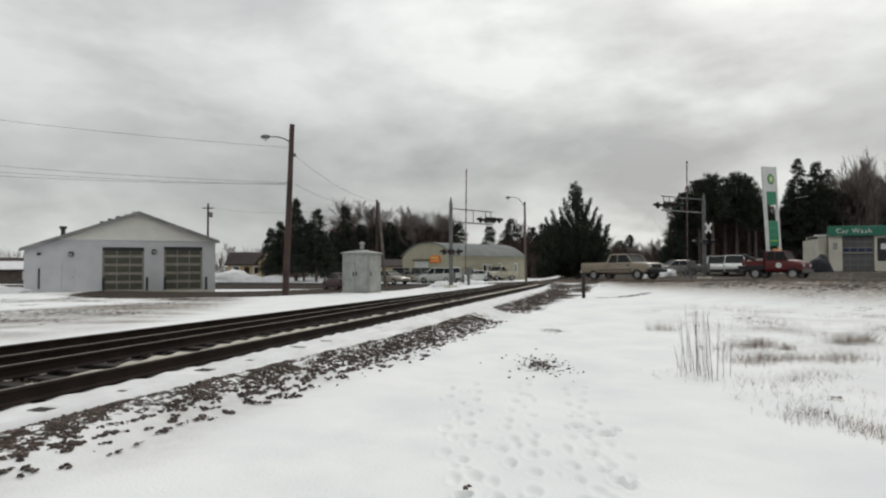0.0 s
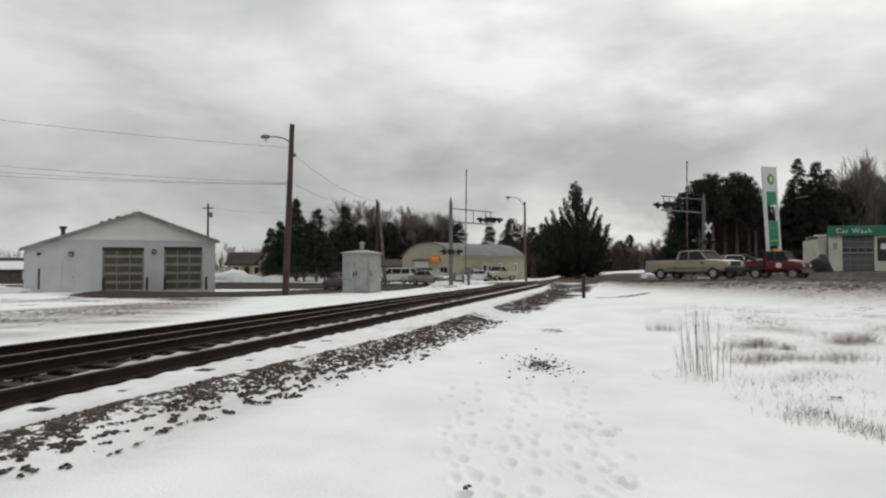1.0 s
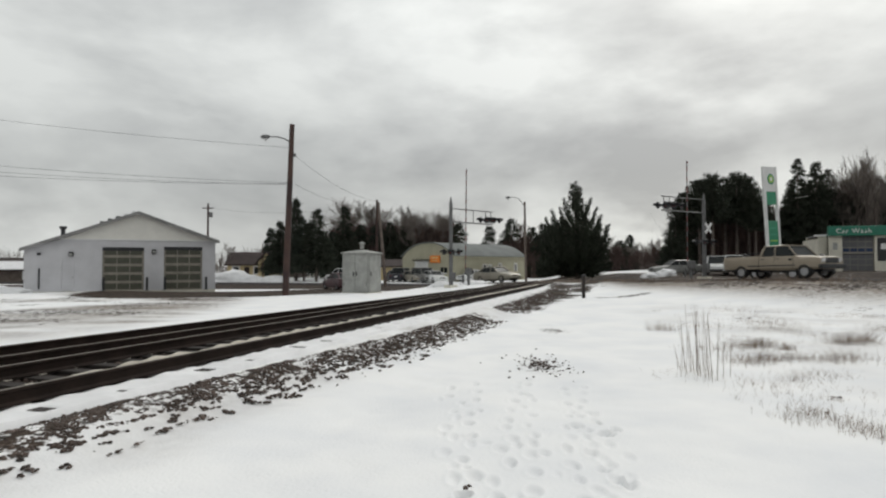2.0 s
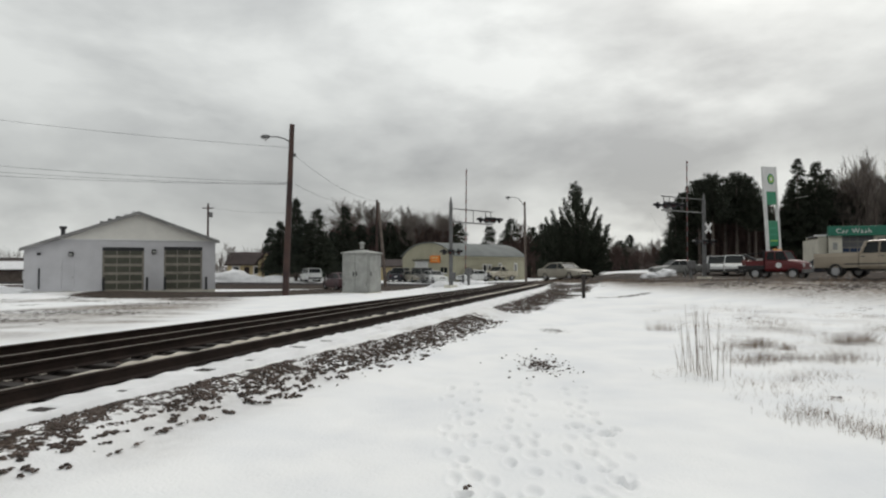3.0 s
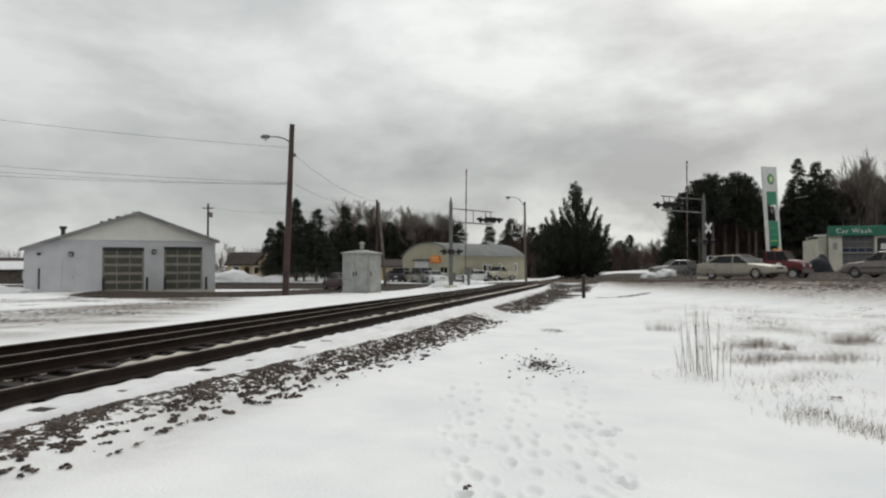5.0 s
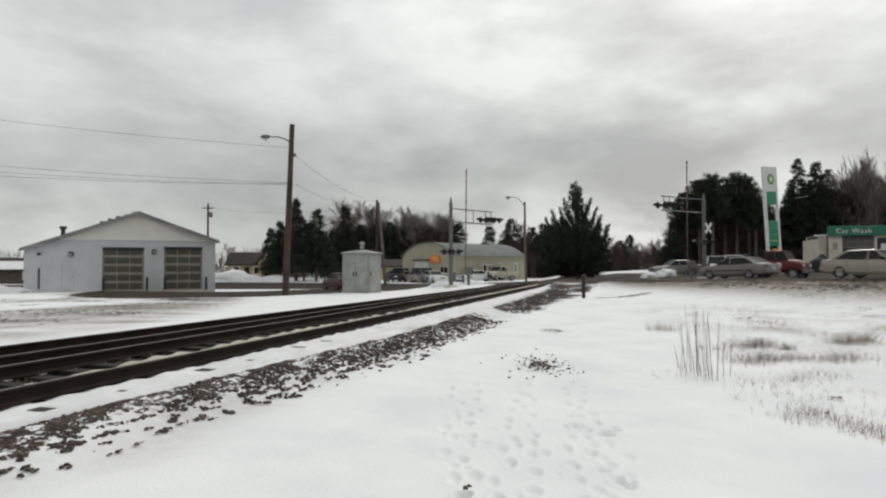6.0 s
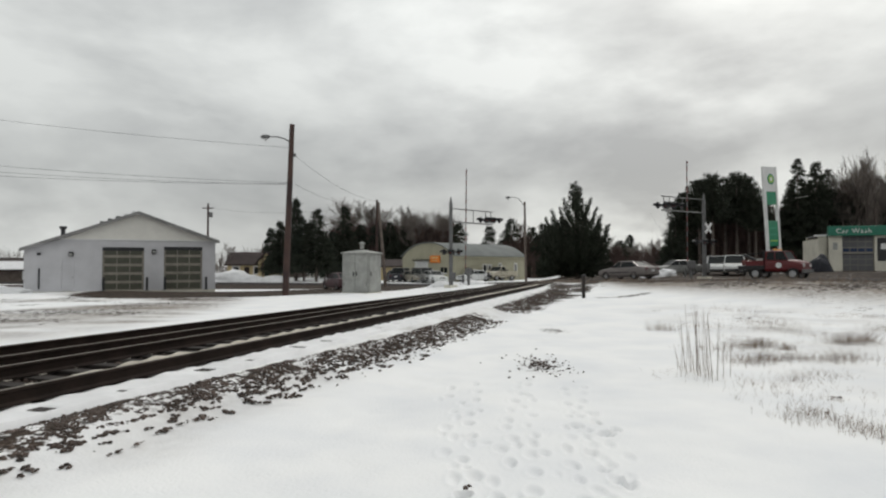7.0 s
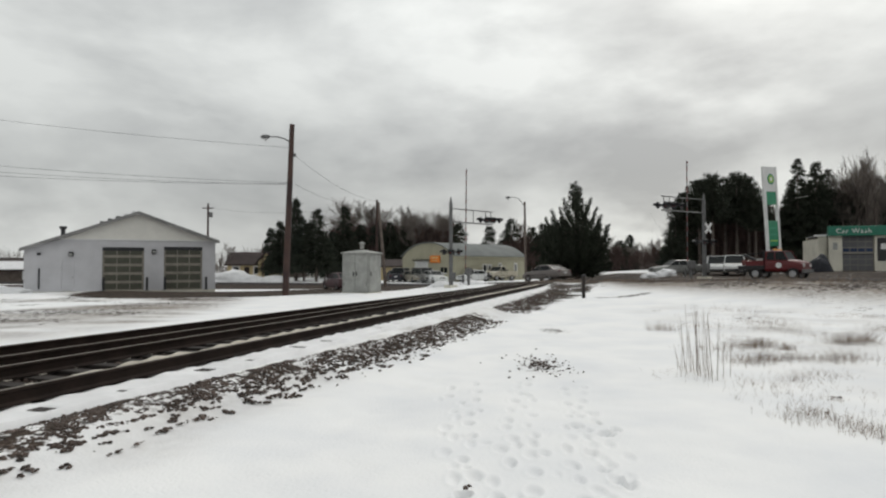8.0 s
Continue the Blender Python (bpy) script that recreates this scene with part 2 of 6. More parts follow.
# ---- building helpers ----
def thing(name, label, category, m=None, group="", kind=""):
    ob = new(name)
    ob.empty_display_size = 0.3
    if m is not None:
        ob.matrix_world = m
    return tagged(ob, label, category, group, kind)


def mesh_of(name, bm, material, smooth=False):
    me = bpy.data.meshes.new(name)
    bmesh.ops.recalc_face_normals(bm, faces=bm.faces)
    bm.to_mesh(me)
    bm.free()
    for mm in material if isinstance(material, (list, tuple)) else [material]:
        me.materials.append(mm)
    if smooth:
        for q in me.polygons:
            q.use_smooth = True
    return me


def part(name, bm, material, parent, label="", m=None, smooth=False):
    ob = new(name, mesh_of(name, bm, material, smooth))
    ob.parent = parent
    if m is not None:
        ob.matrix_basis = m
    return tagged(ob, label)


def whole(name, bm, material, label, category="", kind="", group="", smooth=False):
    return tagged(new(name, mesh_of(name, bm, material, smooth)), label, category, group, kind)


def share(name, me, parent, m):
    ob = new(name, me)
    ob.parent = parent
    ob.matrix_basis = m
    return ob


def add_box(bm, x0, y0, z0, x1, y1, z1, bevel=0.0, m=None):
    t = Matrix.Translation(((x0 + x1) / 2, (y0 + y1) / 2, (z0 + z1) / 2)) @ Matrix.Diagonal((x1 - x0, y1 - y0, z1 - z0, 1))
    r = bmesh.ops.create_cube(bm, size=1, matrix=(m @ t) if m is not None else t)
    if bevel:
        es = list({e for v in r["verts"] for e in v.link_edges})
        bmesh.ops.bevel(bm, geom=es, offset=bevel, segments=2, affect="EDGES", profile=0.6)
    return bm


def box(x0, y0, z0, x1, y1, z1, bevel=0.0, m=None):
    return add_box(bmesh.new(), x0, y0, z0, x1, y1, z1, bevel, m)


def add_tube(bm, points, radii, sides=8, cap=True):
    """A tapered tube along points."""
    rings = []
    pts = [Vector(p) for p in points]
    if not isinstance(radii, (list, tuple)):
        radii = [radii] * len(pts)
    for i, p in enumerate(pts):
        d = (pts[min(i + 1, len(pts) - 1)] - pts[max(i - 1, 0)]).normalized()
        u = d.cross(Vector((0, 0, 1)) if abs(d.z) < 0.9 else Vector((1, 0, 0))).normalized()
        v = d.cross(u)
        rings.append([bm.verts.new(p + radii[i] * (math.cos(a) * u + math.sin(a) * v)) for a in [2 * math.pi * k / sides for k in range(sides)]])
    for a, b in zip(rings, rings[1:]):
        for k in range(sides):
            bm.faces.new((a[k], a[(k + 1) % sides], b[(k + 1) % sides], b[k]))
    if cap:
        bm.faces.new(rings[0][::-1])
        bm.faces.new(rings[-1])
    return bm


def tube(points, radii, sides=8):
    return add_tube(bmesh.new(), points, radii, sides)


def add_prism(bm, outline, y0, y1, m=None):
    """An outline in x and z, drawn through from y0 to y1."""
    a = [bm.verts.new((m @ Vector((x, y0, z))) if m else (x, y0, z)) for x, z in outline]
    b = [bm.verts.new((m @ Vector((x, y1, z))) if m else (x, y1, z)) for x, z in outline]
    k = len(a)
    bm.faces.new(a)
    bm.faces.new(b[::-1])
    for i in range(k):
        bm.faces.new((a[i], b[i], b[(i + 1) % k], a[(i + 1) % k]))
    return bm


def prism(outline, y0, y1, m=None):
    return add_prism(bmesh.new(), outline, y0, y1, m)


def disc(radius, depth, sides=20, axis="y"):
    bm = bmesh.new()
    r = {"y": Matrix.Rotation(radians(90), 4, "X"), "x": Matrix.Rotation(radians(90), 4, "Y"), "z": Matrix.Identity(4)}[axis]
    bmesh.ops.create_cone(bm, cap_ends=True, segments=sides, radius1=radius, radius2=radius, depth=depth, matrix=r)
    return bm


def wall_with_holes(outline_x0, outline_x1, z0, z1, holes, y0, y1):
    """A wall in x and z with rectangular openings that go through it, of boxes that butt."""
    bm = bmesh.new()
    xs = sorted({outline_x0, outline_x1, *[h[0] for h in holes], *[h[2] for h in holes]})
    for a, b in zip(xs, xs[1:]):
        mid = (a + b) / 2
        cuts = sorted((h[1], h[3]) for h in holes if h[0] < mid < h[2])
        z = z0
        for c0, c1 in cuts:
            if c0 > z:
                add_box(bm, a, y0, z, b, y1, c0)
            z = c1
        if z < z1:
            add_box(bm, a, y0, z, b, y1, z1)
    return bm


# ---- the plan ----
# Road centre line: x, y, z. It comes over the line and climbs towards the filling station.
ROAD = [(-60, 83, -0.55), (-30, 78, -0.5), (-14, 73.5, -0.45), (-1.5, 67, -0.35), (5.2, 60.5, 0.0), (10.5, 54.2, 0.36), (14.3, 48, 0.55), (17.9, 42.5, 0.70),
        (21.0, 36.5, 0.88), (23.4, 30, 1.0), (25.6, 23, 1.05), (27.5, 15, 1.05), (30.5, 0, 1.0), (36, -30, 0.9), (44, -80, 0.7)]
ROAD_HALF = 3.9
# Tracks: near rail of the main line x = T0 + TS * y; the second track runs in beside it.
TS = 0.308
T0 = -4.3 - TS * 6.8
TN = math.sqrt(1 + TS * TS)
RAIL_TOP = 0.45


def off_track(x, y):
    """Distance to the far side of the main line's near rail, across the line."""
    return (T0 + TS * y - x) / TN


def sample(pts, step=1.0):
    """A smooth line through the points."""
    out = []
    ps = [Vector(p) for p in pts]
    for i in range(len(ps) - 1):
        p0, p1, p2, p3 = ps[max(i - 1, 0)], ps[i], ps[i + 1], ps[min(i + 2, len(ps) - 1)]
        k = max(2, int((p2 - p1).length / step))
        for j in range(k):
            t = j / k
            out.append(0.5 * (2 * p1 + (p2 - p0) * t + (2 * p0 - 5 * p1 + 4 * p2 - p3) * t * t + (3 * p1 - p0 - 3 * p2 + p3) * t ** 3))
    out.append(ps[-1])
    return out


ROAD_LINE = sample(ROAD, 1.5)
ROAD_NP = np.array([tuple(v) for v in ROAD_LINE])


def smooth(a, b, v):
    t = np.clip((v - a) / (b - a), 0, 1)
    return t * t * (3 - 2 * t)


def wave(x, y, s, seed):
    """Cheap smooth noise between about -1 and 1."""
    r = np.random.RandomState(seed)
    out = np.zeros_like(x)
    for k in range(7):
        a, ph, f = r.uniform(0, 6.28), r.uniform(0, 6.28), s * r.uniform(0.6, 1.9)
        out += np.sin((x * np.cos(a) + y * np.sin(a)) * f + ph + 1.3 * np.sin((x * np.sin(a) - y * np.cos(a)) * f * 0.7 + ph * 2))
    return out / 3.2


def road_near(x, y):
    """Distance to the road's centre line and the road's height there."""
    d = np.full(x.shape, 1e9)
    z = np.zeros(x.shape)
    for i in range(len(ROAD_NP) - 1):
        a, b = ROAD_NP[i], ROAD_NP[i + 1]
        ab = b[:2] - a[:2]
        t = np.clip(((x - a[0]) * ab[0] + (y - a[1]) * ab[1]) / (ab @ ab), 0, 1)
        dd = np.hypot(x - a[0] - t * ab[0], y - a[1] - t * ab[1])
        near = dd < d
        d = np.where(near, dd, d)
        z = np.where(near, a[2] + t * (b[2] - a[2]), z)
    return d, z


def ground_height(x, y):
    """The land: snowfield, the line's low bank, the road's bank, lower land behind the line."""
    x, y = np.asarray(x, float), np.asarray(y, float)
    off = (T0 + TS * y - x) / TN
    far = smooth(4.0, 30.0, off)
    z = -0.12 * far - 0.32 * smooth(40, 54, y) * smooth(3, 9, off) + 0.0 * x
    # bed of the tracks
    bank = smooth(-1.9, -0.75, off) * (1 - smooth(4.0, 5.2, off)) * (1 - smooth(60, 75, y))
    z = z + 0.22 * bank * (1 - z * 0)
    d, rz = road_near(x, y)
    w = 1 - smooth(ROAD_HALF + 0.3, ROAD_HALF + 9.0, d)
    z = z * (1 - w) + (rz - 0.05) * w
    # land behind the road, by the filling station
    st = smooth(0, 1, (x - 15) / 8) * smooth(40, 50, y) * (1 - smooth(90, 130, y))
    z = z * (1 - st) + np.maximum(z, 0.75 + 0.45 * smooth(25, 33, x)) * st
    return z


_GX, _GY = np.arange(-75, 60.1, 0.5), np.arange(-4, 125.1, 0.5)
_GRID = ground_height(*np.meshgrid(_GX, _GY, indexing="ij"))


def gz(x, y):
    """The land's height at one place, read from a half-metre grid."""
    u, v = min(max((x + 75) / 0.5, 0), len(_GX) - 1.001), min(max((y + 4) / 0.5, 0), len(_GY) - 1.001)
    i, j = int(u), int(v)
    a, b = u - i, v - j
    return float((_GRID[i, j] * (1 - a) + _GRID[i + 1, j] * a) * (1 - b) + (_GRID[i, j + 1] * (1 - a) + _GRID[i + 1, j + 1] * a) * b)


# ---- ground, road, line ----
PRINTS = []
_r = random.Random(5)
for _x0, _dx, _n in ((0.05, 0.02, 13), (0.42, 0.06, 14), (0.95, 0.075, 13), (1.3, 0.05, 9)):
    for _k in range(_n):
        for _s in (-0.11, 0.12):
            PRINTS.append((_x0 + _s + _dx * _k + _r.uniform(-0.09, 0.09), 3.9 + _k * 0.42 + _r.uniform(-0.1, 0.1) + (0.2 if _s > 0 else 0), _r.uniform(0.04, 0.062), _r.uniform(0.08, 0.13), _r.uniform(0.018, 0.05)))
for _k in range(26):
    PRINTS.append((_r.uniform(-0.2, 1.8), _r.uniform(4.2, 8.8), _r.uniform(0.03, 0.06), _r.uniform(0.05, 0.1), _r.uniform(0.012, 0.04)))
PRINTS += [(1.66, 6.5, 0.08, 0.11, 0.07), (1.45, 5.08, 0.085, 0.1, 0.07), (-0.9, 4.3, 0.16, 0.1, 0.03), (0.16, 4.86, 0.06, 0.06, 0.06)]


def strip(X, Y, line, edge):
    """1 inside a belt along x, y, half width; it fades over the edge."""
    best = np.full(X.shape, -1e9)
    for (x0, y0, w0), (x1, y1, w1) in zip(line, line[1:]):
        t = np.clip(((X - x0) * (x1 - x0) + (Y - y0) * (y1 - y0)) / ((x1 - x0) ** 2 + (y1 - y0) ** 2), 0, 1)
        best = np.maximum(best, w0 + (w1 - w0) * t - np.hypot(X - x0 - t * (x1 - x0), Y - y0 - t * (y1 - y0)))
    return smooth(-edge / 2, edge / 2, best)


def build_ground():
    inner = list(np.linspace(-46, 46, 560))
    angles = np.radians(np.array(inner + list(np.linspace(50, 310, 66))))
    rings = [1.2]
    while rings[-1] < 120:
        rings.append(rings[-1] * (1.0065 if 4.0 < rings[-1] < 11 else 1.0105) + 0.001)
    while rings[-1] < 4500:
        rings.append(rings[-1] * 1.25)
    R, A = np.meshgrid(np.array(rings), angles, indexing="ij")
    X, Y = R * np.sin(A), R * np.cos(A)
    Z = ground_height(X, Y)
    near = 1 - smooth(25, 60, R)
    off = (T0 + TS * Y - X) / TN
    d, rz = road_near(X, Y)
    lane = smooth(ROAD_HALF - 0.2, ROAD_HALF + 1.5, d)
    in_bed = smooth(-3.0, -2.2, off) * (1 - smooth(4.5, 5.4, off))
    calm = (1 - in_bed) * lane
    Z = Z + calm * (0.05 * wave(X, Y, 0.35, 1) + 0.014 * wave(X, Y, 2.0, 2) * near + 0.005 * wave(X, Y, 7.0, 3) * near)
    for px, py, a, b, deep in PRINTS:
        q = ((X - px) / a) ** 2 + ((Y - py) / b) ** 2
        Z = Z - deep * np.exp(-q * q) + deep * 0.22 * np.exp(-((np.sqrt(q) - 1.45) / 0.35) ** 2)
    # bare ground: shoulders, the lot by the garage, patches in the weeds
    bare = np.zeros_like(X)
    grow_y = np.clip(Y - 7, 0, 7)
    b0, b1 = -0.72 - 0.05 * grow_y, -1.22 - 0.1 * grow_y
    shoulder = smooth(b1 - 0.25, b1 + 0.35, off) * (1 - smooth(b0 - 0.05, b0 + 0.1, off)) * (1 - smooth(19, 22, Y) * (1 - smooth(23, 26, Y)))
    bare = np.maximum(bare, shoulder * (0.2 + 0.26 * wave(X, Y, 2.2, 7)) * (1 - smooth(30, 36, Y)))
    bare = np.maximum(bare, 0.9 * smooth(-0.3, 0.0, off) * (1 - smooth(4.2, 4.9, off)))
    lot = strip(X, Y, [(-18.6, 45.0, 6.0), (-16.2, 42.6, 7.6), (-12.8, 42.4, 7.0), (-10.8, 48.5, 4.0), (-5, 56, 3.2), (0, 61.5, 3.2)], 1.4)
    lot = np.maximum(lot, strip(X, Y, [(-40, 66, 8), (-22, 65, 8), (-12, 63, 7.5), (-6, 62, 4)], 2))
    bare = np.maximum(bare, lot * (1.0 + 0.1 * wave(X, Y, 0.8, 9)))
    ruts = strip(X, Y, [(-34, 13.5, 4.2), (-15, 20.6, 4.4), (-12.6, 24.5, 3.2), (-12.2, 29, 2.4), (-13.5, 34, 2.2)], 3.2)
    bare = np.maximum(bare, strip(X, Y, [(-26, 32, 4), (-19, 33, 5), (-15, 33, 4)], 5) * (0.14 + 0.22 * wave(X, Y, 0.9, 29)))
    bare = np.maximum(bare, ruts * (0.22 + 0.2 * wave(X, Y, 1.1, 19)))
    dirt = ruts * (0.62 + 0.34 * wave(X * 0.5, Y * 1.6, 0.9, 31))
    dirt = np.maximum(dirt, 0.6 * strip(X, Y, [(-30, 28, 2.0), (-20, 33.5, 2.0), (-12, 37.5, 1.2)], 2.5) * (0.5 + 0.5 * wave(X, Y, 0.9, 37)))
    dirt = np.maximum(dirt, strip(X, Y, [(-24, 10.5, 2.8), (-11.8, 16.2, 2.4), (-10.2, 19, 1.7), (-10.2, 25, 1.2)], 2.2) * (0.42 + 0.3 * wave(X * 0.6, Y * 1.8, 1.2, 47)))
    dirt = np.maximum(dirt, 0.5 * strip(X, Y, [(-19.5, 44, 6.4), (-12.5, 42, 6.2)], 2.5))
    patch = np.exp(-(((X - 1.65) / 0.36) ** 2 + ((Y - 10.9) / 0.9) ** 2))
    bare = np.maximum(bare, 0.27 * patch)
    bare = np.maximum(bare, 0.36 * np.exp(-(((X - 2.9) / 0.4) ** 2 + ((Y - 16.5) / 0.8) ** 2)))
    weeds = smooth(4.0, 5.5, X - 0.1 * Y) * smooth(7, 9, Y) * (1 - smooth(26, 30, Y))
    bare = np.maximum(bare, weeds * (-0.06 + 0.17 * wave(X, Y, 1.3, 10) + 0.12 * wave(X, Y, 4.0, 13)))
    dirt = np.maximum(dirt, weeds * (0.03 + 0.12 * wave(X, Y, 1.1, 41)))
    verge = (1 - smooth(ROAD_HALF + 1.5, ROAD_HALF + 5.5, d)) * smooth(9, 13, X)
    bare = np.maximum(bare, verge * (0.34 + 0.26 * wave(X, Y, 1.2, 11) + 0.2 * wave(X, Y, 3.5, 12)))
    dirt = np.maximum(dirt, 0.95 * (1 - smooth(ROAD_HALF + 2.5, ROAD_HALF + 7.0, d)) * smooth(9, 13, X))
    dirt = np.maximum(dirt, 0.35 * smooth(-2.6, -1.2, off) * (1 - smooth(-0.9, -0.6, off)) * (0.6 + 0.4 * wave(X, Y, 2.0, 43)))
    bare = np.maximum(bare, 1.2 * (1 - smooth(ROAD_HALF - 0.2, ROAD_HALF + 0.9, d)))
    cross = strip(X, Y, [(3.0, 24.5, 0.55), (4.4, 29, 0.7), (6.1, 34, 1.0), (8.0, 40, 1.3), (9.6, 45.5, 2.2)], 1.1)
    bare = np.maximum(bare, cross * (0.62 + 0.4 * wave(X, Y, 1.6, 21)))
    # narrow dark strip right of the crossing, drawn through the same mask
    bare = np.maximum(bare, 0.55 * strip(X, Y, [(8.0, 32.6, 0.25), (10.9, 34.0, 0.3)], 0.5))
    station = smooth(0, 1, (d - ROAD_HALF + 1) / 1.5) * smooth(0, 4, X - 19 + (Y - 50) * 0.3) * smooth(30, 40, Y) * (1 - smooth(74, 84, Y))
    bare = np.maximum(bare, station * (1.0 + 0.4 * wave(X, Y, 0.45, 23)))
    woods = smooth(92, 110, Y)
    bare = np.maximum(bare, woods * 0.3)
    nr, na = X.shape
    idx = np.arange(nr * na).reshape(nr, na)
    nxt = np.roll(idx, -1, axis=1)
    quads = np.stack([idx[:-1], nxt[:-1], nxt[1:], idx[1:]], axis=-1).reshape(-1, 4)
    verts = np.stack([X, Y, Z], axis=-1).reshape(-1, 3)
    verts = np.vstack([verts, [[0, 0, gz(0, 0)]]])
    tris = [(len(verts) - 1, int(idx[0, k]), int(nxt[0, k])) for k in range(na)]
    me = bpy.data.meshes.new("ground")
    me.from_pydata(verts.tolist(), [], [tuple(q) for q in quads.tolist()] + [t[::-1] for t in tris])
    at = me.attributes.new("bare", "FLOAT", "POINT")
    at.data.foreach_set("value", np.append(bare.reshape(-1), 0.0).astype(np.float32))
    at = me.attributes.new("dirt", "FLOAT", "POINT")
    at.data.foreach_set("value", np.append(np.clip(dirt, 0, 1).reshape(-1), 0.0).astype(np.float32))
    me.materials.append(M["snow"])
    me.polygons.foreach_set("use_smooth", [True] * len(me.polygons))
    me.update()
    tagged(new("ground", me), "old trodden snow over a field with dead grass and bare soil", "ground", kind="structure")


build_ground()


def ribbon(name, line, half, z_add, material, label, category, crown=0.0, ragged=0.0, seed=1, across=7):
    """A strip that follows a line on the land, crowned, with uneven edges."""
    r = random.Random(seed)
    bm = bmesh.new()
    prev = None
    for i, p in enumerate(line):
        d = (line[min(i + 1, len(line) - 1)] - line[max(i - 1, 0)])
        s = Vector((d.y, -d.x, 0)).normalized()
        row = []
        l, rr = half + r.uniform(-ragged, ragged), half + r.uniform(-ragged, ragged)
        for k in range(across):
            t = k / (across - 1) * 2 - 1
            q = p + s * (t * (rr if t > 0 else l))
            row.append(bm.verts.new((q.x, q.y, q.z + z_add + crown * (1 - t * t) - (0.12 if k in (0, across - 1) else 0))))
        if prev:
            for k in range(across - 1):
                bm.faces.new((prev[k], prev[k + 1], row[k + 1], row[k]))
        prev = row
    return whole(name, bm, material, label, category, "structure", smooth=True)


ribbon("road", ROAD_LINE, ROAD_HALF, 0.02, M["asphalt"], "wet dark asphalt road with slushy edges", "road", 0.06, 0.25)


RAIL_SECTION = [(-0.07, -0.17), (0.07, -0.17), (0.07, -0.158), (0.014, -0.135), (0.012, -0.05), (0.036, -0.035), (0.037, -0.008), (0.03, 0.0), (-0.03, 0.0),
                (-0.037, -0.008), (-0.036, -0.035), (-0.012, -0.05), (-0.014, -0.135), (-0.07, -0.158)]


def rail_at(y, shift):
    x = T0 + TS * y
    return Vector((x - shift / TN, y + shift * TS / TN, RAIL_TOP))


def build_rail(shift0, shift1, y0, y1, name="rail"):
    """A rail from y0 to y1; its distance from the near rail goes from shift0 to shift1."""
    bm = bmesh.new()
    prev = None
    k = 40
    for i in range(k + 1):
        t = i / k
        y = y0 + (y1 - y0) * t
        p = rail_at(y, shift0 + (shift1 - shift0) * t)
        s = Vector((1, -TS, 0)).normalized()
        row = [bm.verts.new(p + s * a + Vector((0, 0, b))) for a, b in RAIL_SECTION]
        if prev:
            for j in range(len(row)):
                f = bm.faces.new((prev[j], row[j], row[(j + 1) % len(row)], prev[(j + 1) % len(row)]))
                f.material_index = 1 if j in (7,) else 0
        prev = row
    return bm


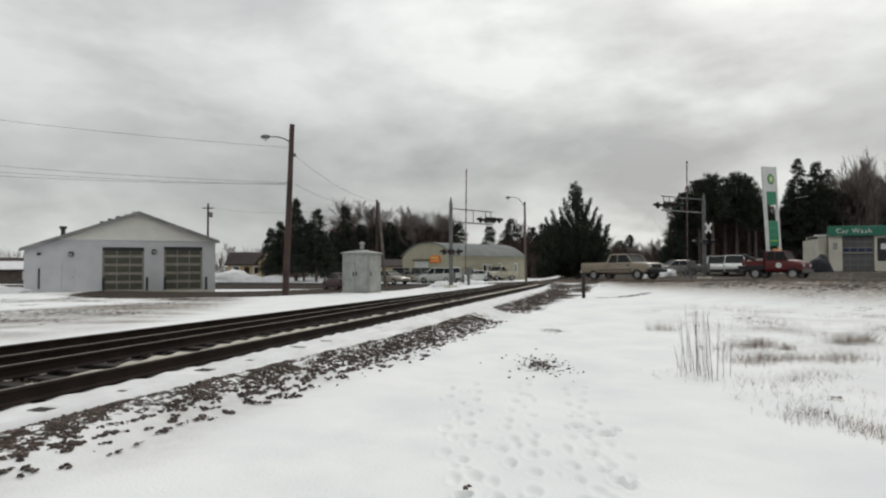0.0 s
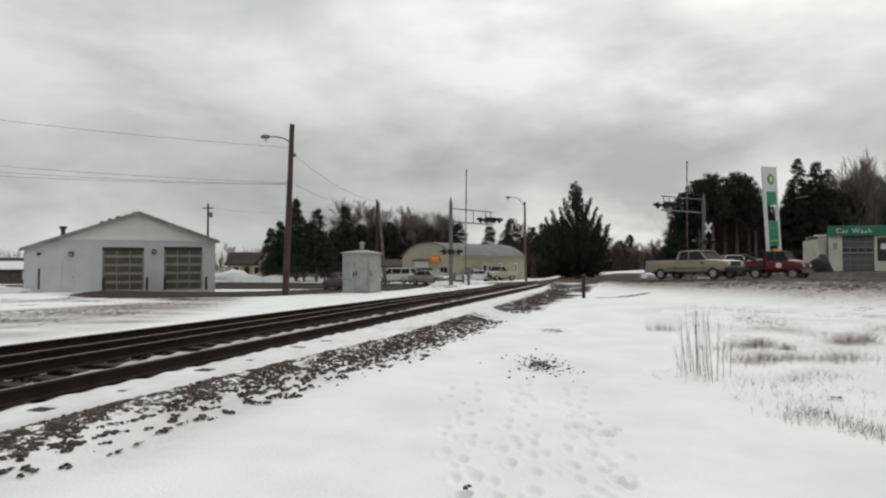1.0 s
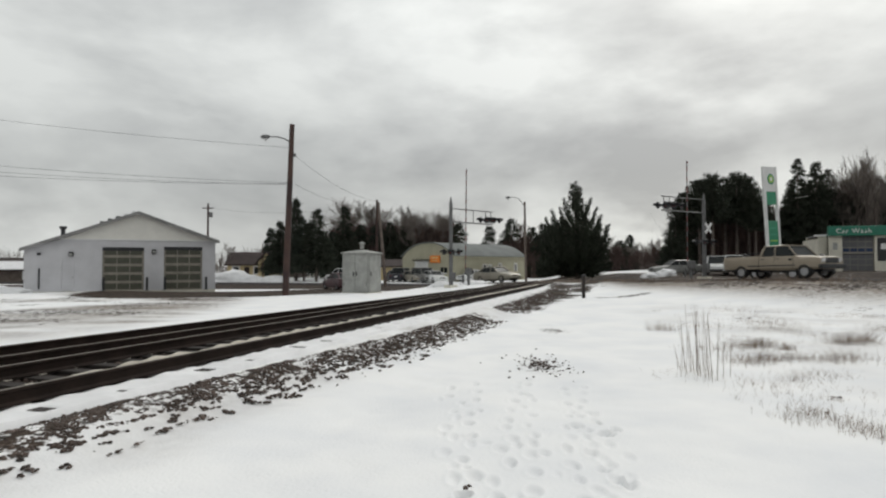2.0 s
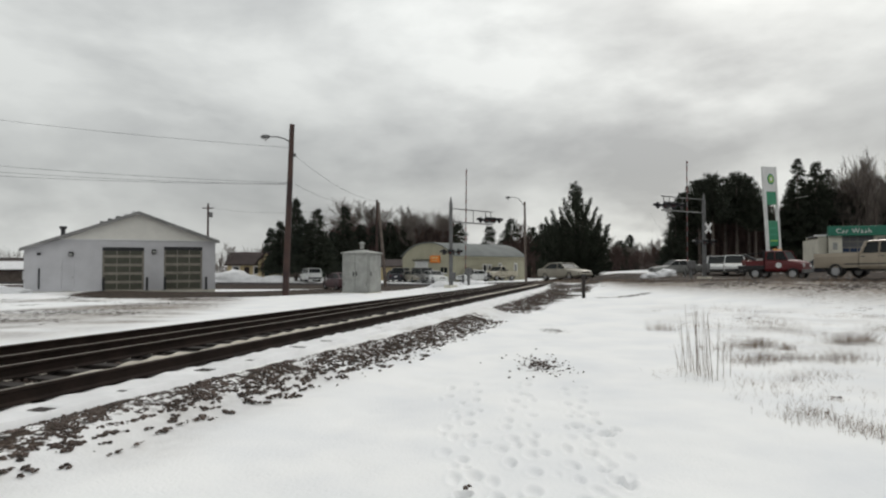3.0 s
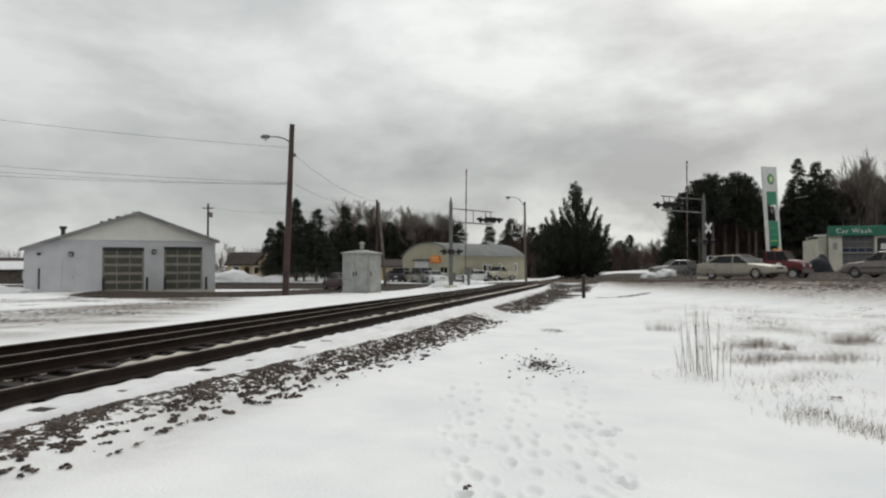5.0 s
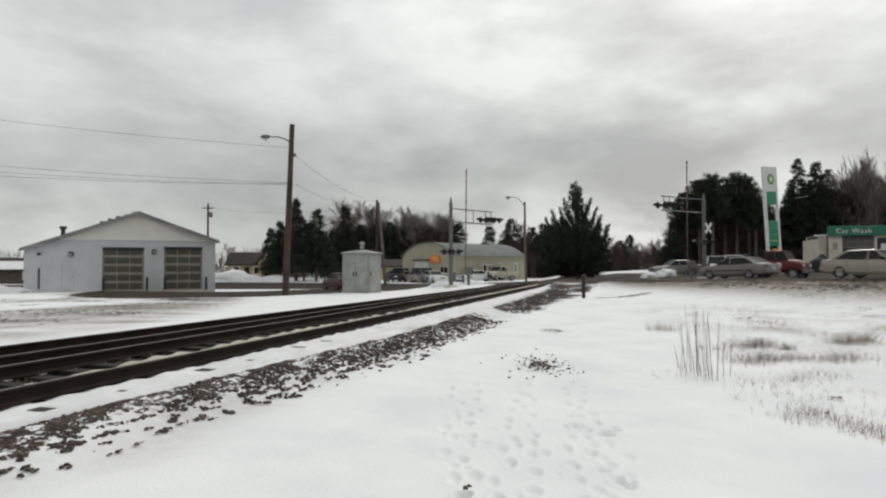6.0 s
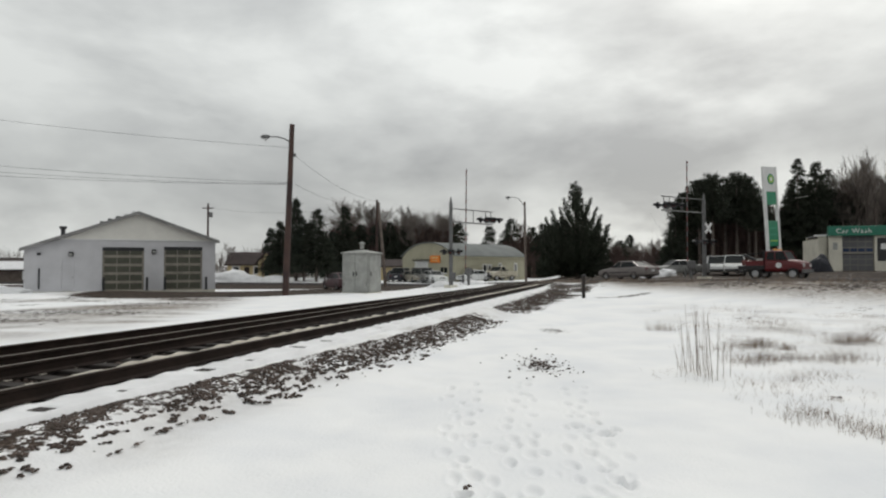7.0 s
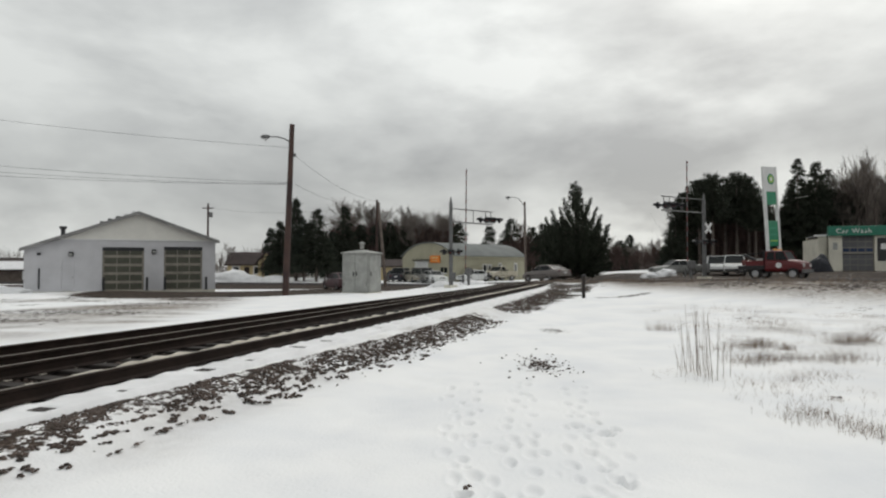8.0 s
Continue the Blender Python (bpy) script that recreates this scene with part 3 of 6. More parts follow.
def build_track():
    line = thing("railway_track", "rusty steel rails on snowy wooden ties", "railway track", kind="structure")
    for a, b in ((0.0, 0.0), (1.435, 1.435)):
        part("rail", build_rail(a, b, -30, 74), [M["rail"], M["rail_head"]], line, "rusty rail with a worn head")
    second = thing("siding_track", "second rusty railway track running in beside the first", "railway track", kind="structure")
    part("rail", build_rail(2.45, 1.75, -5, 44), [M["rail"], M["rail_head"]], second)
    part("rail", build_rail(3.78, 1.95, -5, 52), [M["rail"], M["rail_head"]], second)
    tie = box(-0.115, -1.3, -0.18, 0.115, 1.3, 0.0, 0.012)
    me = mesh_of("tie", tie, M["tie"])
    turn = Matrix.Rotation(-math.atan(TS), 4, "Z") @ Matrix.Rotation(radians(90), 4, "Z")
    r = random.Random(3)
    y = -4.0
    while y < 46:
        p = rail_at(y, 0.72)
        share("tie", me, line, Matrix.Translation((p.x, p.y, RAIL_TOP - 0.172 + r.uniform(-0.012, 0.004))) @ turn @ pose(0, 0, 0, 0, 0, r.uniform(-1, 1)))
        if y < 40:
            p = rail_at(y, 3.35 - y * 0.028)
            share("tie", me, second, Matrix.Translation((p.x, p.y, RAIL_TOP - 0.178 + r.uniform(-0.012, 0.002))) @ turn)
        y += 0.495 / TN
    # snow lying between and beside the rails: thin, drawn out along the rails, with tie ends showing
    cols = 11
    for lo, hi, top, nm in ((-0.76, -0.17, -0.16, "a"), (0.10, 0.62, -0.075, "b"), (1.56, 2.0, -0.19, "c")):
        bm = bmesh.new()
        prev = None
        for i in range(900):
            y = -3 + i * 0.052
            ty = (y + 4.0) / (0.495 / TN)
            lump = 0.5 + 0.5 * math.cos(2 * math.pi * ty)
            pick = (int(round(ty)) * 7919) % 101 / 101
            row = []
            for k in range(cols):
                t = k / (cols - 1)
                s = lo + (hi - lo) * t
                drift = noise.noise((y * 0.9, nm == "b", 3.0))
                if k == 0:
                    s += 0.10 * drift
                if k == cols - 1:
                    s -= 0.09 * drift + 0.10 * noise.noise((y * 2.6, 7.0, 1.0)) + 0.05 * lump
                p = rail_at(y, s)
                edge = 0.12 if k in (0, cols - 1) else 0.0
                z = RAIL_TOP + top - edge + 0.02 * noise.noise((y * 2.1, s * 3, 0.0))
                if nm == "a":
                    z += 0.02 * lump * (1 if s > -0.3 else 0.3)
                    if pick > 0.62 and lump > 0.72 and -0.64 < s < -0.64 + 0.3 * pick:
                        z -= 0.055
                if nm == "b":
                    z += 0.015 - 0.14 * max(0.0, noise.noise((y * 2.0, s * 0.8, 9.0)) - 0.02) - 0.03 * lump
                row.append(bm.verts.new((p.x, p.y, z)))
            if prev:
                for k in range(cols - 1):
                    bm.faces.new((prev[k], prev[k + 1], row[k + 1], row[k]))
            prev = row
        whole("snow_strip", bm, M["dirty_snow"] if nm != "a" else M["snow_cap"], "thin strip of snow lying along the rail", "snow", "stuff", smooth=True)


build_track()


def build_ballast():
    """Crushed stone along the near shoulder, thick at the rail side, thinning into the snow."""
    r = np.random.RandomState(8)
    base = bmesh.new()
    bmesh.ops.create_icosphere(base, subdivisions=1, radius=1.0)
    tv = np.array([v.co[:] for v in base.verts])
    tf = np.array([[v.index for v in f.verts] for f in base.faces])
    base.free()
    shapes = [tv * (1 + r.uniform(-0.42, 0.36, (len(tv), 1))) * np.array([1.0, r.uniform(0.55, 1), r.uniform(0.4, 0.75)]) for _ in range(12)]
    V, F = [], []

    singles = []

    def stone(x, y, z, size):
        if 5.0 < y < 7.6 and len(singles) < 290 and size > 0.014:
            singles.append((r.randint(12), Matrix.Translation((x, y, z)) @ Matrix.Rotation(r.uniform(0, 6.28), 4, "Z") @ Matrix.Scale(size, 4)))
            return
        s = shapes[r.randint(12)] * size
        a = r.uniform(0, 6.28)
        c, q = math.cos(a), math.sin(a)
        s = np.stack([s[:, 0] * c - s[:, 1] * q, s[:, 0] * q + s[:, 1] * c, s[:, 2]], axis=1)
        F.append(tf + len(V) * len(tv))
        V.append(s + np.array([x, y, z]))

    count = 0
    while count < 24000:
        y = 3.5 + 34 * r.uniform() ** 1.7
        gy = min(max(y - 7, 0), 7)
        t = r.uniform(0, 1.0) ** 1.3 * 1.9
        s = -0.72 - 0.05 * gy - t * (0.5 + 0.05 * gy)
        if s < -2.4 or 20 < y < 23:
            continue
        g = 0.4 * noise.noise((y * 1.1, s * 3.2, 5.0)) + 0.85 * noise.noise((y * 3.6, s * 11, 1.0)) + 0.35 * noise.noise((y * 9, s * 22, 1.0))
        if g < -0.55 + t * 0.5:
            continue
        p = rail_at(y, s)
        stone(p.x, p.y, gz(p.x, p.y) + 0.008, 0.008 + 0.026 * r.uniform() ** 1.6 + (0.02 if r.uniform() < 0.03 else 0))
        count += 1
    for _ in range(2400):
        y = 4 + 36 * r.uniform() ** 1.5
        s = r.choice([r.uniform(0.55, 1.4), r.uniform(1.55, 4.3)])
        p = rail_at(y, s)
        stone(p.x, p.y, RAIL_TOP - 0.215, r.uniform(0.025, 0.05))
    for _ in range(170):
        a, d = r.uniform(0, 6.28), abs(r.normal(0, 0.45))
        x, y = 1.65 + 0.75 * d * math.cos(a), 10.9 + 1.9 * d * math.sin(a)
        stone(x, y, gz(x, y) + 0.01, r.uniform(0.01, 0.033))
    for x, y, size in ((5.0, 8.15, 0.05), (5.05, 8.1, 0.04), (0.17, 4.87, 0.035), (0.2, 4.9, 0.025), (5.9, 7.6, 0.03), (8.8, 17.0, 0.12), (4.4, 7.3, 0.02)):
        stone(x, y, gz(x, y) + 0.01, size)
    me = bpy.data.meshes.new("ballast")
    me.from_pydata(np.vstack(V).tolist(), [], np.vstack(F).tolist())
    me.materials.append(M["stone"])
    ballast = tagged(new("ballast", me), "brown crushed stone ballast half under snow beside the rails", "ballast", kind="stuff")
    forms = []
    for sh in shapes:
        one = bpy.data.meshes.new("stone")
        one.from_pydata(sh.tolist(), [], tf.tolist())
        one.materials.append(M["stone"])
        forms.append(one)
    for k, m in singles:
        share("stone", forms[k], ballast, m)


build_ballast()


# ---- buildings ----
def build_garage():
    g = thing("garage", "white two-bay garage with a low gable roof", "garage", pose(-30.15, 45.5, -0.22, 0, 0, 25))
    W, D, PX = 13.02, 16.0, 7.43
    zl, zr, zp = 3.1, 3.88, 5.92
    d1, d2 = (4.98, 0.1, 7.83, 3.3), (9.23, 0.1, 12.04, 3.38)
    man = (2.37, 0.1, 3.17, 2.17)
    outline = [(0.0, zl), (0.0, 0.0)]
    for x0, _, x1, z1 in (man, d1, d2):
        outline += [(x0, 0.0), (x0, z1), (x1, z1), (x1, 0.0)]
    part("front_wall", prism(outline + [(W, 0.0), (W, zr), (2.35, zr)], 0, 0.2), M["white_wall"], g)
    part("foundation", box(-0.02, -0.02, -0.6, W + 0.02, D, -0.001), M["concrete"], g)
    part("gable", prism([(2.35, zr), (W, zr), (PX, zp)], -0.03, 0.2), M["gable"], g, "cream boarded gable")
    part("trim", box(2.1, -0.06, zr - 0.05, W, -0.031, zr + 0.03), M["white_trim"], g)
    part("side_wall", box(W - 0.2, 0.2, 0, W, D, zr), M["white_wall"], g)
    part("side_wall", box(0, 0.2, 0, 0.2, D, zl), M["white_wall"], g)
    part("back_wall", prism([(0.2, 0), (W - 0.2, 0), (W - 0.2, zr), (PX, zp), (0.2, zl)], D - 0.2, D), M["white_wall"], g)
    for x0, z0 in ((-0.22, zl - 0.085), (W + 0.26, zr - 0.1)):
        roof = part("roof", prism([(x0, z0), (PX, zp), (PX, zp + 0.14), (x0, z0 + 0.14)], -0.5, D + 0.3), M["roof"], g, "grey shingle roof slope")
        part("barge_board", prism([(x0, z0 - 0.1), (PX, zp - 0.1), (PX, zp + 0.1), (x0, z0 + 0.1)], -0.54, -0.502), M["barge"], roof)
    for i in range(5):
        x = 4.7 + i * 0.55
        z = zl + (zp - zl) * (x / PX)
        part("roof_vent", box(x, 1.2, z, x + 0.32, 1.6, z + 0.46, 0.03), M["galv"] if i < 3 else M["white_trim"], g)
    chim = part("flue_pipe", tube([(2.1, 3, 3.4), (2.1, 3, 4.75)], 0.16, 10), M["dark"], g)
    part("flue_cap", tube([(2.1, 3, 4.75), (2.1, 3, 4.95)], 0.26, 10), M["dark"], chim)
    for x0, z0, x1, z1 in (d1, d2):
        door = part("overhead_door", box(x0, 0.1, 0, x1, 0.12, z1), M["door_panel"], g, "grey sectional overhead door with glazed panels")
        rows = 5
        h = (z1 - 0.04) / rows
        for k in range(rows):
            part("panel", box(x0 + 0.02, 0.07, 0.02 + k * h, x1 - 0.02, 0.098, (k + 1) * h, 0.008), M["door_panel"], door)
            for j in range(3):
                part("pane", box(x0 + 0.1 + j * (x1 - x0 - 0.2) / 3 + 0.03, 0.062, 0.1 + k * h, x0 + 0.1 + (j + 1) * (x1 - x0 - 0.2) / 3 - 0.03, 0.069, (k + 1) * h - 0.1), M["door_glass"], door)
        part("door_header", box(x0 + 0.01, 0.0, z1 - 0.27, x1 - 0.01, 0.058, z1 - 0.004), M["dark"], g)
    md = part("door", box(man[0] + 0.006, 0.02, 0.02, man[2] - 0.006, 0.08, man[3] - 0.006, 0.006), M["white_wall"], g, "white steel door")
    part("door_handle", box(man[2] - 0.14, 0.0, 1.0, man[2] - 0.08, 0.06, 1.06, 0.01), M["galv"], md)
    for x, z in ((2.95, 2.75), (8.52, 3.0)):
        lamp = part("wall_lamp", box(x - 0.16, -0.2, z - 0.17, x + 0.16, 0.0, z + 0.17, 0.05), M["dark"], g)
        part("lens", box(x - 0.1, -0.235, z - 0.12, x + 0.1, -0.201, z + 0.06, 0.02), M["silver_paint"], lamp)
    part("meter_pipe", tube([(0.95, -0.06, 0.2), (0.95, -0.06, 1.7)], 0.05, 8), M["dark"], g)
    part("junction_box", box(0.8, -0.12, 2.65, 1.05, 0.0, 2.85, 0.02), M["dark"], g)
    for x in (5.1, 8.05, 9.3, 12.3):
        b = thing("bollard", "dark steel bollard beside a garage door", "bollard", g.matrix_world @ pose(x, -0.55, 0), "bollards at the garage")
        part("post", tube([(0, 0, 0), (0, 0, 0.98), (0, 0, 1.04)], [0.09, 0.09, 0.05], 12), M["dark"], b)
        part("base", disc(0.16, 0.06, 12, "z"), M["galv"], b, m=pose(0, 0, 0.03))


def arch(W, eave, ridge, k=14):
    """The outline of a bowed roof in x and z."""
    out = []
    for i in range(k + 1):
        t = i / k * 2 - 1
        out.append((W / 2 + W / 2 * t, eave + (ridge - eave) * (1 - abs(t) ** 2.3)))
    return out


def build_quonset():
    # local x along the long side, y into the depth; the near corner is the origin
    q = thing("vault_roofed_shop", "cream shop with a bowed blue-grey metal roof", "building", pose(1.5, 80, -0.32, 0, 0, 45))
    W, L, eave, ridge = 10.0, 14.3, 3.25, 4.95
    wins = [(5.4, 0.0, 6.1, 2.1), (6.5, 0.7, 7.0, 2.1), (8.6, 0.95, 9.1, 2.25), (12.0, 0.95, 12.5, 2.25)]
    part("side_wall", wall_with_holes(0, L, 0, eave, wins, 0, 0.2), M["cream"], q)
    part("side_wall", box(0, W - 0.2, 0, L, W, eave), M["cream"], q)
    prof = arch(W, eave, ridge)
    end = Matrix.Rotation(radians(90), 4, "Z")
    inner = [(x, z - 0.02) for x, z in prof]
    for x in (0.0, L - 0.2):
        bm = bmesh.new()
        pts = [(0.2, 0)] + [(min(max(a, 0.2), W - 0.2), b) for a, b in inner] + [(W - 0.2, 0)]
        va = [bm.verts.new((x, a, b)) for a, b in pts]
        vb = [bm.verts.new((x + 0.2, a, b)) for a, b in pts]
        bm.faces.new(va), bm.faces.new(vb[::-1])
        for i in range(len(pts)):
            bm.faces.new((va[i], vb[i], vb[(i + 1) % len(pts)], va[(i + 1) % len(pts)]))
        part("end_wall", bm, M["cream"], q)
    bm = bmesh.new()
    outer = [(-0.15, eave - 0.1)] + prof[1:-1] + [(W + 0.15, eave - 0.1)]
    n = 16
    rows = []
    for i in range(n + 1):
        x = -0.25 + (L + 0.5) * i / n
        rows.append([bm.verts.new((x, a, b + 0.03)) for a, b in outer] + [bm.verts.new((x, a, b + 0.12)) for a, b in outer[::-1]])
    for a, b in zip(rows, rows[1:]):
        for i in range(len(a)):
            bm.faces.new((a[i], a[(i + 1) % len(a)], b[(i + 1) % len(a)], b[i]))
    bm.faces.new(rows[0]), bm.faces.new(rows[-1][::-1])
    roof = part("roof", bm, M["metal_roof"], q, "bowed blue-grey metal roof")
    part("fascia", box(-0.25, -0.2, eave - 0.2, L + 0.25, -0.155, eave - 0.08), M["cream"], q)
    for x0, z0, x1, z1 in wins:
        w = part("window" if z0 > 0.5 else "glazed_door", box(x0 + 0.05, 0.09, z0 + 0.05, x1 - 0.05, 0.12, z1 - 0.05), M["glass"], q)
        fr = bmesh.new()
        for a, b, c, d in ((x0 - 0.08, z0, x0 + 0.05, z1 + 0.08), (x1 - 0.05, z0, x1 + 0.08, z1 + 0.08), (x0 + 0.05, z1 - 0.05, x1 - 0.05, z1 + 0.08), (x0 + 0.05, z0, x1 - 0.05, z0 + 0.06)):
            add_box(fr, a, -0.04, b, c, 0.13, d)
        part("frame", fr, M["white_trim"], w)
    # gable end: overhead door, sign, windows (faces -x)
    part("overhead_door", box(-0.06, 4.9, 0.0, -0.003, 7.4, 2.6, 0.01), M["white_trim"], q, "white overhead door")
    part("door_hood", box(-0.35, 4.6, 2.68, -0.003, 7.7, 2.8), M["dark"], q)
    sg = part("wall_sign", box(-0.16, 2.6, 2.35, -0.003, 4.4, 3.3, 0.02), M["orange"], q, "orange sign board with unreadable lines")
    part("sign_line", box(-0.166, 2.9, 2.95, -0.161, 4.1, 3.07), M["yellow"], sg)
    part("sign_line", box(-0.166, 3.1, 2.6, -0.161, 3.9, 2.7), M["yellow"], sg)
    for y in (1.35, 2.05):
        w = part("window", box(-0.05, y, 1.05, -0.003, y + 0.5, 1.75), M["glass"], q)
        part("frame", box(-0.08, y - 0.08, 0.97, -0.051, y + 0.58, 1.05), M["white_trim"], w)


def build_house(name, label, m, W, D, eave, ridge, wall, roof_m, windows, door=None):
    """A gabled house, ridge along x."""
    h = thing(name, label, "house", m)
    holes = [(a, b, c, d) for a, b, c, d in windows] + ([door] if door else [])
    part("front_wall", wall_with_holes(0, W, 0, eave, holes, 0, 0.2), wall, h)
    part("back_wall", box(0, D - 0.2, 0, W, D, eave), wall, h)
    for x in (0.0, W - 0.2):
        bm = bmesh.new()
        pts = [(0.2, 0), (D - 0.2, 0), (D - 0.2, eave), (D / 2, ridge), (0.2, eave)]
        va = [bm.verts.new((x, a, b)) for a, b in pts]
        vb = [bm.verts.new((x + 0.2, a, b)) for a, b in pts]
        bm.faces.new(va), bm.faces.new(vb[::-1])
        for i in range(5):
            bm.faces.new((va[i], vb[i], vb[(i + 1) % 5], va[(i + 1) % 5]))
        part("side_wall", bm, wall, h)
    sl = (ridge - eave) / (D / 2)
    for s in (0, 1):
        bm = bmesh.new()
        y0, y1 = (-0.5, D / 2) if s == 0 else (D + 0.5, D / 2)
        pts = [(y0, eave - 0.5 * sl), (y1, ridge), (y1, ridge + 0.2), (y0, eave - 0.5 * sl + 0.18)]
        va = [bm.verts.new((-0.4, a, b)) for a, b in pts]
        vb = [bm.verts.new((W + 0.4, a, b)) for a, b in pts]
        bm.faces.new(va), bm.faces.new(vb[::-1])
        for i in range(4):
            bm.faces.new((va[i], vb[i], vb[(i + 1) % 4], va[(i + 1) % 4]))
        part("roof", bm, roof_m, h)
    for x0, z0, x1, z1 in windows:
        w = part("window", box(x0 + 0.04, 0.1, z0 + 0.04, x1 - 0.04, 0.13, z1 - 0.04), M["glass"], h)
        fr = bmesh.new()
        for a, b, c, d in ((x0 - 0.1, z0 - 0.1, x0 + 0.04, z1 + 0.1), (x1 - 0.04, z0 - 0.1, x1 + 0.1, z1 + 0.1), (x0 + 0.04, z1 - 0.04, x1 - 0.04, z1 + 0.1), (x0 + 0.04, z0 - 0.1, x1 - 0.04, z0 + 0.04)):
            add_box(fr, a, -0.05, b, c, 0.14, d)
        part("frame", fr, M["white_trim"], w)
    if door:
        part("door", box(door[0] + 0.03, 0.08, 0.02, door[2] - 0.03, 0.13, door[3] - 0.02), M["brown_roof"], h)
    return h


def build_carwash():
    # local x along the front, y into the depth
    c = thing("car_wash", "white block car wash with a green fascia", "building", pose(32.7, 56.0, 1.18, 0, 0, -18))
    for a, b in ((1.32, 2.32), (4.75, 6.1), (8.55, 14.0)):
        part("front_pier", box(a, 0, 0, b, 0.3, 3.1), M["concrete"], c, "white painted block pier")
    part("wing_wall", box(0.65, 0.9, 0, 1.32, 1.2, 3.1), M["concrete"], c, "white painted block wing wall")
    part("wing_cap", box(0.4, 0.75, 3.1, 1.3, 1.35, 3.25), M["white_trim"], c)
    part("side_wall", box(1.32, 1.2, 0, 1.6, 10, 3.0), M["concrete"], c)
    part("back_wall", box(1.6, 9.7, 0, 14, 10, 3.4), M["concrete"], c)
    part("roof", box(1.62, 0.1, 3.3, 14.2, 9.7, 3.42), M["roof"], c)
    fa = part("fascia", box(1.2, -0.35, 3.1, 14.3, 0.1, 3.95, 0.02), M["fascia"], c, "dark green fascia with white words")
    t = bpy.data.curves.new("letters", "FONT")
    t.body, t.size, t.extrude = "Car Wash", 0.58, 0.01
    t.space_character = 1.15
    ob = new("letters_source", t)
    me = bpy.data.meshes.new_from_object(ob.evaluated_get(bpy.context.evaluated_depsgraph_get()))
    bpy.data.objects.remove(ob)
    me.materials.append(M["white_trim"])
    share("lettering", me, fa, pose(1.75, -0.36, 3.32, 90))
    for x0 in (2.32, 6.1):
        d = part("overhead_door", box(x0 + 0.02, 0.12, 0, x0 + 2.41, 0.18, 3.08), M["door_panel"], c, "grey overhead door with a row of blue panes")
        for k in range(6):
            if k == 3:
                for j in range(4):
                    part("pane", box(x0 + 0.06 + j * 0.585, 0.1, 1.7, x0 + 0.58 + j * 0.585, 0.119, 2.02), M["blue_pane"], d)
            else:
                for j in range(4):
                    part("panel", box(x0 + 0.04 + j * 0.585, 0.1, 0.06 + k * 0.51, x0 + 0.6 + j * 0.585, 0.119, 0.53 + k * 0.51, 0.006), M["grey_pane"], d)
        part("bottom_rail", box(x0 + 0.04, 0.085, 1.42, x0 + 2.39, 0.099, 1.53), M["dark"], d)
    ps = part("poster", box(4.95, -0.03, 0.9, 5.95, -0.002, 2.9), M["dark"], c, "dark poster with a white form")
    part("poster_form", box(5.2, -0.036, 1.9, 5.8, -0.031, 2.4, 0.002), M["white_trim"], ps)
    part("notice", box(1.6, -0.03, 1.9, 1.95, -0.002, 2.5), M["silver_paint"], c)


M["blue_pane"] = glass_mat("blue_tinted_glass", (0.03, 0.05, 0.10), 0.15)
M["grey_pane"] = glass_mat("dusty_grey_glass", (0.13, 0.13, 0.135), 0.35)
build_garage()
build_quonset()
build_carwash()
build_house("yellow_house", "pale yellow house with a dark brown roof", pose(-35.4, 104, -0.6, 0, 0, 8), 6.2, 6.5, 2.55, 4.35, M["yellow_wall"], M["brown_roof"],
            [(0.8, 0.9, 1.8, 2.1), (4.2, 0.9, 5.4, 2.1)], (2.6, 0, 3.5, 2.05))
gh = build_house("yellow_gable_house", "narrow pale yellow house gable beside a larger house", pose(-26.4, 99, -0.6, 0, 0, 88), 5.5, 2.5, 3.0, 4.25, M["yellow_wall"], M["brown_roof"], [(1.6, 1.0, 2.6, 2.2)])
for z0, z1 in ((0.4, 1.5), (2.35, 3.2)):
    w = part("window", box(-0.05, 0.8, z0, -0.003, 1.55, z1), M["glass"], gh)
    part("frame", box(-0.08, 0.72, z0 - 0.09, -0.051, 1.63, z0), M["white_trim"], w)
low = build_house("grey_house", "low dark-roofed house with snow on its roof", pose(-66, 84, -1.0, 0, 0, 8), 14, 8, 2.1, 3.6, M["grey_wood"], M["brown_roof"], [(9.5, 0.9, 11, 1.8), (4, 0.9, 5.5, 1.8)])
part("roof_snow", prism([(-0.56, 2.13), (2.3, 3.2), (2.3, 3.29), (-0.56, 2.25)], -13.9, 0.3, Matrix.Rotation(radians(90), 4, "Z")), M["snow_cap"], low, "old snow lying on the lower roof")
build_house("pale_shed", "long pale garage with a flat grey roof behind the trees", pose(-24.0, 112, -0.6, 0, 0, 4), 12, 6, 2.3, 2.9, M["gable"], M["roof"], [(8.0, 0.8, 9.0, 1.7)])
build_house("tan_shed", "low tan shed beside the shop", pose(-10.8, 92, -0.5, 0, 0, 10), 5.2, 5, 2.1, 2.9, M["yellow_wall"], M["brown_roof"], [(3.4, 0.8, 4.2, 1.5)])


